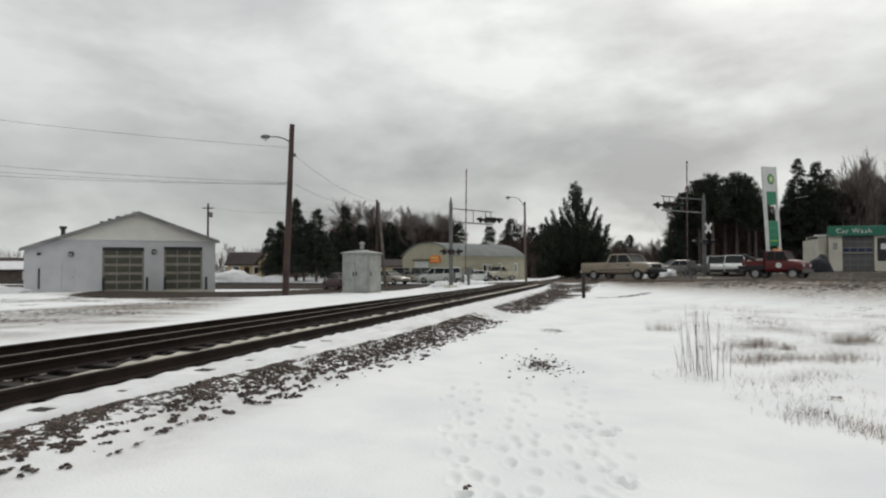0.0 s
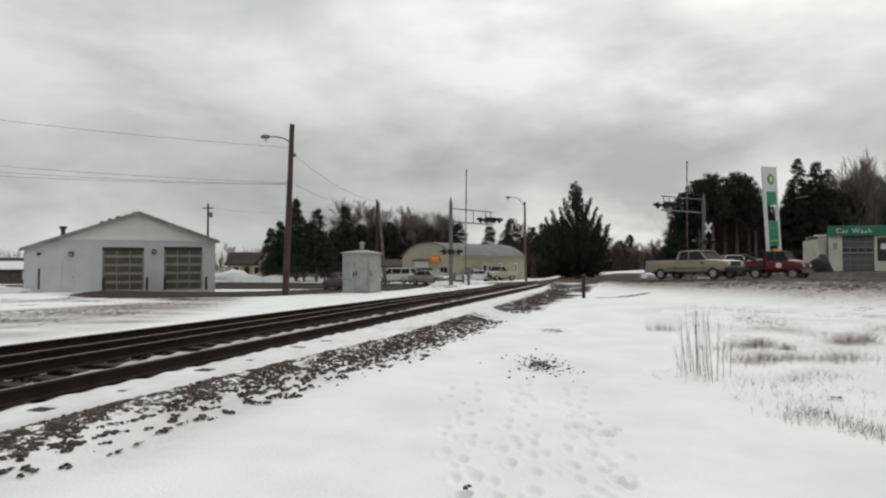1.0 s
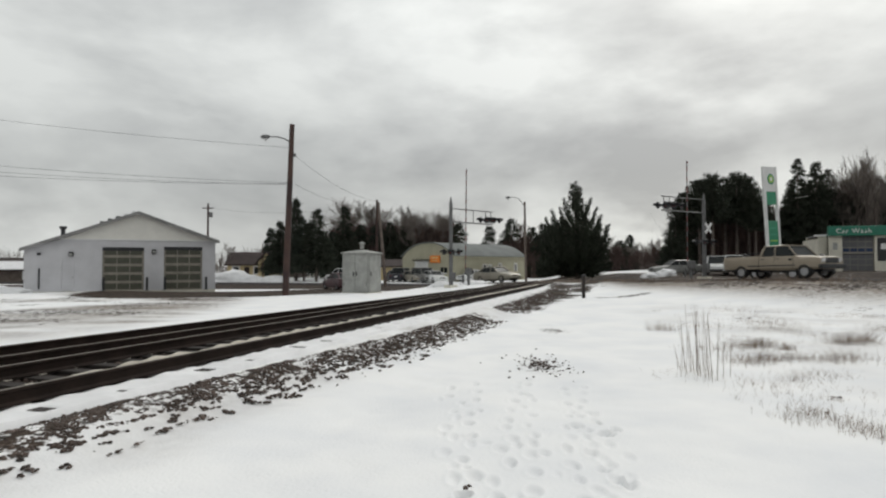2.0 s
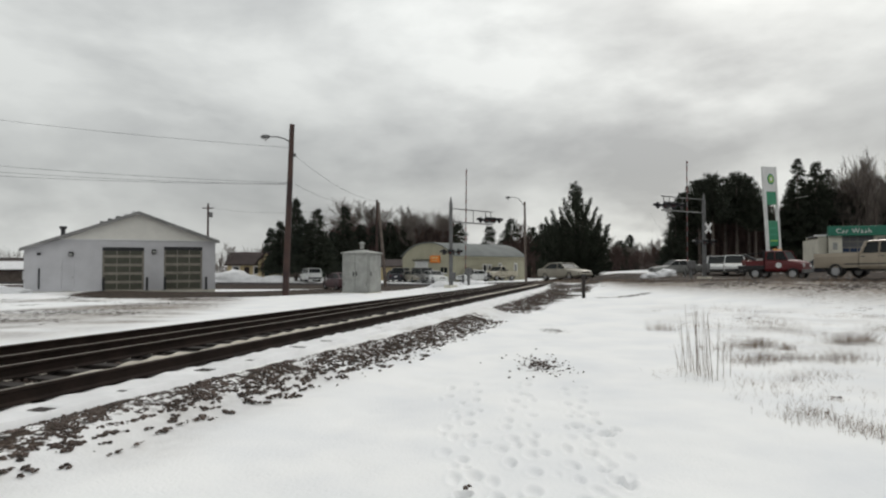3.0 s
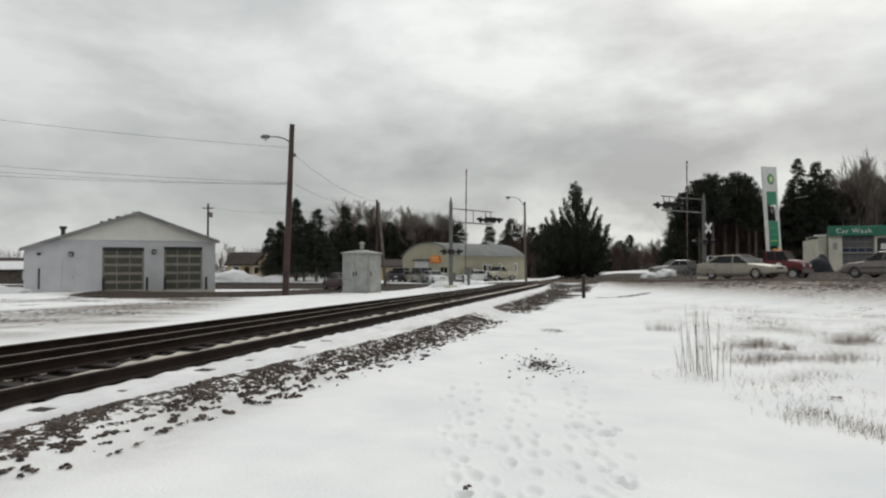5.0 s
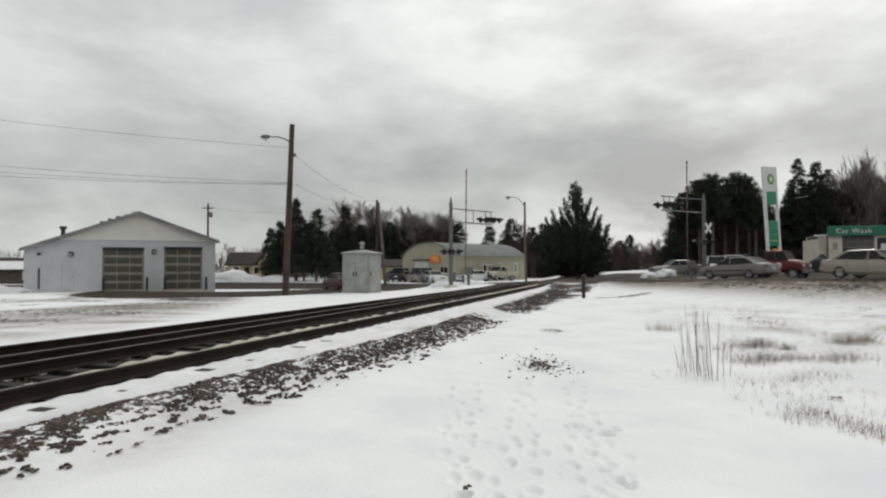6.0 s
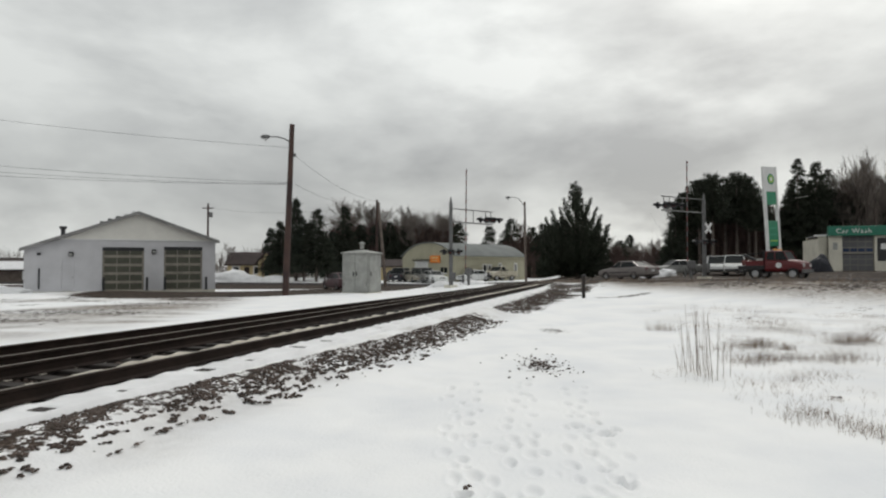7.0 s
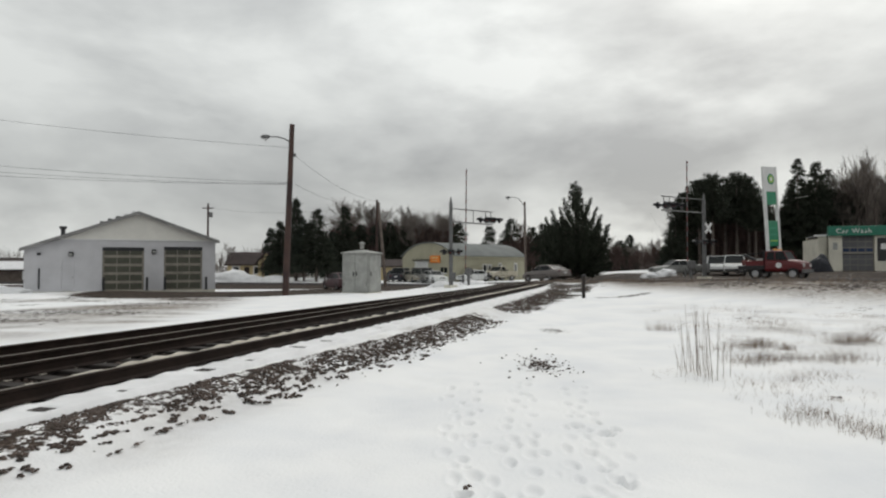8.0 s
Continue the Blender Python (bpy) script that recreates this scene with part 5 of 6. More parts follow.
def pickup(name, label, body_m, L=6.05, bed=2.25, scale_cab=True):
    """A crew-cab pickup; it heads along +x."""
    v = thing(name, label, "pickup truck")
    hw, f, r, R = 0.99, L / 2, -L / 2, 0.39
    cabx = r + bed
    body = bmesh.new()
    add_loft(body, [section(cabx + 0.02, hw, 0.48, 1.28), section(cabx + 1.0, hw, 0.46, 1.28), section(f - 1.6, hw, 0.46, 1.27), section(f - 1.3, hw, 0.48, 1.24), section(f - 0.4, 0.97, 0.5, 1.19), section(f - 0.1, 0.94, 0.5, 1.12)])
    part("body", body, body_m, v)
    b = bmesh.new()
    for s in (-1, 1):
        add_loft(b, [[(x, s * y, z) for y, z in ((hw - 0.1, 0.55), (hw - 0.02, 0.55), (hw, 0.8), (hw, 1.12), (hw - 0.03, 1.30), (hw - 0.1, 1.30))] for x in (r, r + 0.1, cabx - 0.02)])
    add_box(b, r, -hw + 0.1, 0.72, cabx - 0.02, hw - 0.1, 0.8)
    add_box(b, cabx - 0.1, -hw + 0.1, 0.8, cabx - 0.02, hw - 0.1, 1.3)
    part("cargo_bed", b, body_m, v, "open cargo bed")
    part("tailgate", box(r - 0.02, -hw + 0.09, 0.72, r + 0.05, hw - 0.09, 1.3, 0.015), body_m, v)
    cabin(v, (f - 1.45, f - 2.05, cabx + 0.25, cabx + 0.02), hw - 0.05, 1.27, 1.88, body_m, (cabx + 0.95,), 0.17)
    xw = (f - 1.0, r + 1.2)
    arches(v, xw, hw, R)
    lamps(v, f - 0.08, r, 0.9, 0.98, 1.08, 0.13)
    part("grille", box(f - 0.1, -0.5, 0.82, f - 0.03, 0.5, 1.1, 0.01), M["dark"], v)
    part("front_bumper", box(f - 0.2, -0.97, 0.52, f + 0.1, 0.97, 0.76, 0.04), M["dark"], v, "dark front bumper")
    part("rear_bumper", box(r - 0.18, -0.95, 0.5, r, 0.95, 0.68, 0.03), M["chrome"], v)
    part("chassis", box(r + 0.1, -0.45, 0.38, f - 0.3, 0.45, 0.55), M["dark"], v)
    for s in (-1, 1):
        part("side_trim", box(r + 1.7, s * (hw + 0.004) - 0.008, 0.70, f - 1.5, s * (hw + 0.004) + 0.008, 0.76), M["dark"], v)
        for x in (cabx + 0.97, f - 1.62):
            part("door_gap", box(x, s * hw - 0.004, 0.52, x + 0.014, s * hw + 0.004, 1.24), M["dark"], v)
        for x in (cabx + 0.15, cabx + 1.1):
            part("door_handle", box(x, s * (hw + 0.012) - 0.02, 1.08, x + 0.16, s * (hw + 0.012) + 0.02, 1.12), M["dark"], v)
    return v, add_wheels(v, xw, hw, R, 0.26)


def van(name, label, body_m, L=4.8, top=1.8):
    """A van or sport utility; it heads along +x."""
    v = thing(name, label, "car")
    hw, f, r, R = 0.93, L / 2, -L / 2, 0.34
    body = bmesh.new()
    add_loft(body, [section(r, 0.86, 0.36, 1.1), section(r + 0.1, hw, 0.28, 1.13), section(0, hw, 0.26, 1.1), section(f - 1.35, hw, 0.26, 1.06), section(f - 0.3, 0.88, 0.28, 0.95), section(f, 0.76, 0.36, 0.75)])
    part("body", body, body_m, v)
    cabin(v, (f - 1.1, f - 1.85, r + 0.18, r + 0.06), hw - 0.03, 1.08, top, body_m, (0.1, -1.1), 0.14)
    xw = (f - 0.9, r + 0.9)
    arches(v, xw, hw, R)
    lamps(v, f - 0.06, r + 0.02, 0.86, 0.76, 1.0)
    part("front_bumper", box(f - 0.2, -0.78, 0.36, f + 0.06, 0.78, 0.56, 0.05), M["dark"], v)
    part("rear_bumper", box(r - 0.07, -0.82, 0.38, r + 0.1, 0.82, 0.58, 0.04), M["dark"], v)
    return v, add_wheels(v, xw, hw, R)


def tow_truck():
    v = thing("tow_truck", "red tow truck with a boom parked at the station", "truck", None)
    hw, R, red = 1.08, 0.43, M["red_truck"]
    part("chassis", box(-2.5, -0.42, 0.5, 2.0, 0.42, 0.72), M["dark"], v)
    hood = bmesh.new()
    add_loft(hood, [section(1.1, 1.02, 0.6, 1.52, 0.2), section(1.8, 0.98, 0.6, 1.42, 0.2), section(2.12, 0.9, 0.62, 1.25, 0.2)])
    part("bonnet", hood, red, v)
    cb = bmesh.new()
    add_loft(cb, [section(-0.55, hw - 0.05, 0.62, 1.5), section(1.1, hw - 0.05, 0.62, 1.5)])
    part("cab", cb, red, v)
    cabin(v, (1.12, 0.75, -0.5, -0.56), hw - 0.08, 1.5, 2.2, red, (0.15,), 0.1)
    part("light_bar", box(-0.1, -0.55, 2.24, 0.15, 0.55, 2.38, 0.03), M["amber"], v, "amber beacon bar")
    part("deck", box(-2.65, -hw, 0.74, -0.62, hw, 1.05, 0.03), M["dark"], v, "black steel deck")
    for s in (-1, 1):
        part("tool_box", box(-2.0, s * 0.82 - 0.27, 1.051, -0.65, s * 0.82 + 0.27, 1.45, 0.02), red, v)
        part("headlight", box(2.05, s * 0.7 - 0.14, 0.95, 2.17, s * 0.7 + 0.14, 1.2, 0.02), M["lens_clear"], v)
        part("rear_light", box(-2.68, s * 0.85 - 0.12, 0.82, -2.64, s * 0.85 + 0.12, 0.98), M["lens_red"], v)
    part("headboard", box(-0.75, -0.95, 1.05, -0.66, 0.95, 2.25, 0.02), M["dark"], v)
    part("boom", tube([(-1.0, 0, 1.15), (-2.6, 0, 1.95)], 0.11, 8), M["dark"], v, "dark tow boom")
    part("boom_stay", tube([(-0.9, 0.3, 2.1), (-2.55, 0.08, 1.95)], 0.04, 6), M["dark"], v)
    part("winch", box(-1.45, -0.45, 1.06, -0.85, 0.45, 1.62, 0.05), M["silver_paint"], v, "pale winch housing")
    part("tow_sling", box(-2.5, -0.7, 1.06, -2.1, 0.7, 1.5, 0.06), M["stripe_red"], v)
    part("wheel_lift", tube([(-2.6, 0, 0.6), (-2.9, 0, 0.5)], 0.09, 8), M["dark"], v)
    part("wheel_lift_bar", box(-3.0, -0.7, 0.42, -2.86, 0.7, 0.52, 0.02), M["dark"], v)
    part("front_bumper", box(2.08, -1.0, 0.5, 2.28, 1.0, 0.78, 0.03), M["galv"], v)
    part("door_badge", disc(0.22, 0.01, 18), M["white_trim"], v, m=pose(0.45, -hw + 0.045, 1.08))
    arches(v, (1.45, -1.3), hw, R)
    return v, add_wheels(v, (1.45, -1.3), hw, R, 0.28)


def stand(v, x, y, heading, z=None):
    v.matrix_world = pose(x, y, gz(x, y) + 0.03 if z is None else z, 0, 0, heading)


PICK, PICK_W = pickup("pickup_truck", "tan crew-cab pickup truck driving along the road", M["tan"], 6.2, 2.45)
EAST, EAST_W = sedan("car", "champagne saloon car driving over the crossing", M["beige"])
WEST, WEST_W = sedan("car", "dull silver saloon car driving over the crossing", M["silver"], 5.0, True)
SUV, SUV_W = van("car", "white sport utility car driving along the road", M["white_car"], 4.7, 1.72)


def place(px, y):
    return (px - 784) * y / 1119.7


def parked():
    v, _ = tow_truck()
    stand(v, 24.85, 47.0, -48)
    v.matrix_world = v.matrix_world @ Matrix.Scale(0.94, 4)
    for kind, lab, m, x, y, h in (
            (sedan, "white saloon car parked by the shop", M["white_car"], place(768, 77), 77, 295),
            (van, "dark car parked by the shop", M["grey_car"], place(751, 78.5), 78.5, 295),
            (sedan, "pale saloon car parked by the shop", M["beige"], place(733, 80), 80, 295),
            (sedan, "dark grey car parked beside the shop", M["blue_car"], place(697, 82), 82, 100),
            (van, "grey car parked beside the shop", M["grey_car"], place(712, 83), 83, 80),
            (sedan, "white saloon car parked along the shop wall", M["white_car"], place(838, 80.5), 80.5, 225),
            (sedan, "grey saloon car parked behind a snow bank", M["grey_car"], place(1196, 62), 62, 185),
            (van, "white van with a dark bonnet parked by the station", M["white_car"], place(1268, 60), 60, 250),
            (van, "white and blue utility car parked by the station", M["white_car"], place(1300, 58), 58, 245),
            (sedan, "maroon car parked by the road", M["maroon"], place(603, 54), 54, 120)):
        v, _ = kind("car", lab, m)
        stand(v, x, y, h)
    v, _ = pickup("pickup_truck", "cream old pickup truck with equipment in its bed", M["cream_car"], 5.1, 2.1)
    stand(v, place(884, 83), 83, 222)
    for k in range(4):
        part("bed_load", box(-1.6 + k * 0.4, -0.4, 0.81, -1.4 + k * 0.4, 0.1, 1.5 + 0.12 * (k % 2), 0.03), M["grey_car"], v)



parked()


def tarp_heap():
    bm = bmesh.new()
    bmesh.ops.create_icosphere(bm, subdivisions=3, radius=1.0)
    for v in bm.verts:
        k = 1 + 0.3 * noise.noise(v.co * 1.4 + Vector((7, 0, 0)))
        v.co = Vector((v.co.x * 1.0 * k, v.co.y * 0.8 * k, max(v.co.z, -0.05) * 1.35 * k))
    ob = whole("tarpaulin_heap", bm, M["tarp"], "dark blue tarpaulin over a heap by the car wash", "tarpaulin")
    ob.matrix_world = pose(31.9, 53.5, gz(31.9, 53.5) - 0.03)


M["tarp"] = mat("dark_tarpaulin", (0.012, 0.013, 0.022), 0.6, var=0.3, scale=2, fine=9, bump=0.4)
tarp_heap()


# ---- trees and brush ----
def needles(r, spots, size, per, droop=0.2, flat=0.5, slim=1.0, loose=0.55):
    """Many small needle sprays round spots: (point, outward way, scale). Each spray is a narrow bent leaf of two triangles."""
    P = np.repeat(np.array([q[0] for q in spots], float), per, axis=0)
    D = np.repeat(np.array([q[1] for q in spots], float), per, axis=0)
    S = np.repeat(np.array([q[2] for q in spots], float), per)[:, None] * size
    m = len(P)
    D = D + r.normal(0, 1, (m, 3)) * np.array([loose, loose, flat])
    D /= np.linalg.norm(D, axis=1, keepdims=True) + 1e-6
    side = np.cross(D, r.normal(0, 1, (m, 3)))
    side /= np.linalg.norm(side, axis=1, keepdims=True) + 1e-6
    L, w = S * r.uniform(0.6, 1.3, (m, 1)), S * r.uniform(0.12, 0.24, (m, 1)) * slim
    A = P + r.normal(0, 0.35, (m, 3)) * S
    mid = A + D * L * 0.5
    tip = A + D * L - np.array([0, 0, 1.0]) * droop * L
    V = np.stack([A, mid + side * w, tip, mid - side * w], axis=1).reshape(-1, 3)
    k = np.arange(m)[:, None] * 4
    F = np.concatenate([k + np.array([[0, 1, 2]]), k + np.array([[0, 2, 3]])])
    return V, F


def raw_mesh(name, V, F, material):
    me = bpy.data.meshes.new(name)
    me.from_pydata(np.asarray(V, float).tolist(), [], F.tolist() if isinstance(F, np.ndarray) else F)
    me.materials.append(material)
    return me


def conifer(label, x, y, height, spread, seed, material, bare=0.12, per=9, size=0.5, leaders=1, lift=0.1, open_crown=0.0, z=None, whorls=None, shape=0.9, tops=()):
    """Trunk, limbs in whorls and needle sprays. lift: how far the limbs rise; leaders: extra tops."""
    r = np.random.RandomState(seed)
    t = thing("conifer_tree", label, "tree", pose(x, y, (gz(x, y) if z is None else z) - 0.05, 0, 0, 0 if tops else r.uniform(0, 360)), "conifer trees")
    tops = [(0.0, 0.0, height, 0.0, spread), *tops]
    for k in range(leaders - 1):
        a = r.uniform(0, 6.28)
        d = spread * r.uniform(0.3, 0.62)
        tops.append((d * math.cos(a), d * math.sin(a), height * r.uniform(0.62, 0.88), height * 0.12, spread * r.uniform(0.4, 0.6)))
    bm = bmesh.new()
    spots = []
    for tx, ty, h, h0, sp in tops:
        add_tube(bm, [(tx * 0.2, ty * 0.2, h0), (tx * 0.8, ty * 0.8, h0 + (h - h0) * 0.4), (tx, ty, h)], [0.022 * height, 0.014 * height, 0.01], 7)
        n = int((whorls or h / 0.42) * (h - h0) / height) + 2
        for i in range(n):
            f = bare + (1 - bare) * (i + r.uniform(0, 0.8)) / n
            zz = h0 + (h - h0) * f
            reach0 = sp * (1 - f) ** shape * (0.75 + 0.25 * min(1, (f - bare) * 9 + 0.3)) + 0.12
            sx, sy = tx * min(1, 0.2 + f), ty * min(1, 0.2 + f)
            for _ in range(r.randint(4, 7)):
                if r.uniform() < open_crown:
                    continue
                a = r.uniform(0, 6.28)
                reach = reach0 * r.uniform(0.55, 1.12)
                rise = lift * reach * r.uniform(0.6, 1.4) * (1.5 * f - 0.12 if lift > 1 else 1)
                tip = np.array([sx + reach * math.cos(a), sy + reach * math.sin(a), zz + rise])
                add_tube(bm, [(sx, sy, zz), tuple(tip)], [0.006 * height * (1 - f) + 0.012, 0.008], 3, False)
                m = max(2, int(reach / (size * 0.55)))
                for j in range(m):
                    q = (j + 1) / m
                    p = np.array([sx, sy, zz]) * (1 - q) + tip * q
                    spots.append((p, (math.cos(a) * 0.7, math.sin(a) * 0.7, lift + 0.1), 0.62 + 0.42 * (1 - f)))
    part("trunk", bm, M["bark"], t)
    V, F = needles(r, spots, size, int(per * 1.5), 0.1 if lift > 0.2 else 0.25, slim=0.62)
    ob = new("crown", raw_mesh("crown", V, F, material))
    ob.parent = t
    return t


def grow(bm, r, p, d, length, rad, depth, sides, spread, out, ends):
    """A bare limb that forks."""
    pts, rr = [p], [rad]
    q, dd = p.copy(), d.copy()
    for k in range(3):
        dd = (dd + Vector((r.normal(0, 0.13), r.normal(0, 0.13), r.normal(0.05, 0.08)))).normalized()
        q = q + dd * length / 3
        pts.append(q.copy()), rr.append(rad * (1 - 0.42 * (k + 1) / 3))
    add_tube(bm, pts, rr, sides, False)
    if depth <= 1:
        ends.extend((tuple(q), tuple(dd)) for q in pts[1:])
    if depth <= 0:
        return
    for k in range(r.randint(2, 4) + (1 if depth < 3 else 0)):
        at = pts[1 + r.randint(3)]
        nd = (dd + Vector((r.normal(0, spread), r.normal(0, spread), r.normal(0.12, spread * 0.5)))).normalized()
        grow(bm, r, at, nd, length * r.uniform(0.55, 0.82), max(rad * r.uniform(0.4, 0.58), out), depth - 1, 3, spread, out, ends)


def bare_mesh(seed, height, depth=5, spread=0.5, material=None, thin=0.012, stems=1, sprigs=5):
    """A leafless crown: forking limbs and, at their ends, many fine straight twigs."""
    r = np.random.RandomState(seed)
    bm = bmesh.new()
    ends = []
    for k in range(stems):
        d = Vector((r.normal(0, 0.05 + 0.12 * (stems > 1)), r.normal(0, 0.05 + 0.12 * (stems > 1)), 1)).normalized()
        grow(bm, r, Vector((r.normal(0, 0.2) * (stems > 1), r.normal(0, 0.2) * (stems > 1), -0.1)), d, height * 0.42, height * 0.0105, depth, 6, spread, thin, ends)
    top = max(v.co.z for v in bm.verts) * 1.06
    bmesh.ops.scale(bm, vec=(height / top,) * 3, verts=bm.verts)
    ends = [(tuple(np.array(a) * height / top), b) for a, b in ends]
    me = bpy.data.meshes.new("trunk")
    bm.to_mesh(me)
    bm.free()
    me.materials.append(material or M["bark"])
    P = np.repeat(np.array([e[0] for e in ends]), sprigs, axis=0)
    D = np.repeat(np.array([e[1] for e in ends]), sprigs, axis=0)
    m = len(P)
    D = D + r.normal(0, 0.42, (m, 3)) + np.array([0, 0, 0.25])
    D /= np.linalg.norm(D, axis=1, keepdims=True)
    side = np.cross(D, r.normal(0, 1, (m, 3)))
    side /= np.linalg.norm(side, axis=1, keepdims=True) + 1e-6
    tip = P + D * r.uniform(0.25, 0.95, (m, 1)) * height * 0.09
    V = np.stack([P - side * 0.007, P + side * 0.007, tip], axis=1).reshape(-1, 3)
    return me, raw_mesh("crown", V, np.arange(3 * m).reshape(-1, 3), material or M["twig"])


def bare_tree(label, me, x, y, s=1.0, turn=0.0, z=None):
    t = thing("bare_tree", label, "tree", pose(x, y, (gz(x, y) if z is None else z) - 0.05, 0, 0, turn), "bare trees")
    for nm, q in zip(("trunk", "crown"), me):
        share(nm, q, t, Matrix.Diagonal((s, s, s, 1)))
    return t


# tips of the large pine's upswept limbs: across, depth, height, thickness
PINE_TIPS = [(0.0, 0.0, 11.0, 1.0), (-0.4, 0.2, 10.7, 0.8), (0.45, -0.2, 10.5, 0.8), (1.75, 0.2, 9.25, 0.6), (-1.3, 0.1, 9.2, 0.45), (-0.2, -0.4, 10.2, 0.9), (0.8, 0.3, 9.0, 0.7), (-1.8, -0.3, 8.15, 0.45), (-2.6, 0.3, 7.9, 0.45), (-3.3, 0.0, 7.0, 0.5),
             (-3.9, 0.2, 5.6, 0.5), (2.3, -0.2, 8.2, 0.45), (2.9, 0.2, 7.4, 0.42), (3.75, 0.0, 6.35, 0.4), (3.35, -0.4, 6.1, 0.45), (1.2, -0.5, 8.1, 0.5), (-0.9, -0.6, 7.6, 0.55), (-4.1, -0.2, 4.4, 0.45), (3.8, 0.1, 4.7, 0.42), (0.2, -0.6, 9.0, 0.6)]


def upswept_pine(label, x, y, z):
    """A pine whose limbs leave the trunk outward and then turn up into pointed plumes."""
    r = np.random.RandomState(11)
    t = thing("conifer_tree", label, "tree", pose(x, y, z - 0.05), "conifer trees")
    tips = list(PINE_TIPS)
    for k in range(180):
        h = r.uniform(1.5, 7.3)
        a = r.uniform(0, 6.28)
        most = 4.1 - 0.5 * max(h - 4.6, 0) - 0.2 * max(2.5 - h, 0)
        d = most * r.uniform(0.25, 1.0) ** 0.6
        tips.append((d * math.cos(a), d * math.sin(a) * 0.9, h - 0.1 * d, r.uniform(0.5, 0.8)))
    trunk = bmesh.new()
    add_tube(trunk, [(0, 0, -0.1), (0.05, 0, 4), (0, 0, 10.4)], [0.24, 0.16, 0.03], 9)
    spots = []
    for dx, dy, h, fat in tips:
        d = math.hypot(dx, dy)
        h0 = max(0.9, h - 1.1 * d - 1.6) if d > 0.7 else max(h - 3.2, 1)
        a, m, b = Vector((0, 0, h0)), Vector((dx * 0.72, dy * 0.72, h0 + (h - h0) * 0.38)), Vector((dx, dy, h))
        pts = [a * (1 - q) ** 2 + m * 2 * q * (1 - q) + b * q * q for q in [i / 8 for i in range(9)]]
        add_tube(trunk, pts, [0.05 * (1 - i / 9) + 0.01 for i in range(9)], 4, False)
        length = sum((p - q).length for p, q in zip(pts, pts[1:]))
        n = max(10, int(length / 0.14))
        for i in range(n):
            q = 0.25 + 0.75 * i / n
            p = a * (1 - q) ** 2 + m * 2 * q * (1 - q) + b * q * q
            way = ((m - a) * (1 - q) + (b - m) * q).normalized()
            wide = fat * (1.25 - q) * 0.75
            for _ in range(2):
                spots.append((np.array(p) + r.normal(0, wide * 0.5, 3), (way.x * 1.3, way.y * 1.3, way.z * 1.1 + 0.35), 0.5 + 0.8 * (1 - q)))
    part("trunk", trunk, M["bark"], t)
    V, F = needles(r, spots, 0.42, 8, 0.0, 0.4, 0.7, 0.4)
    share("crown", raw_mesh("crown", V, F, M["needle"]), t, Matrix.Identity(4))


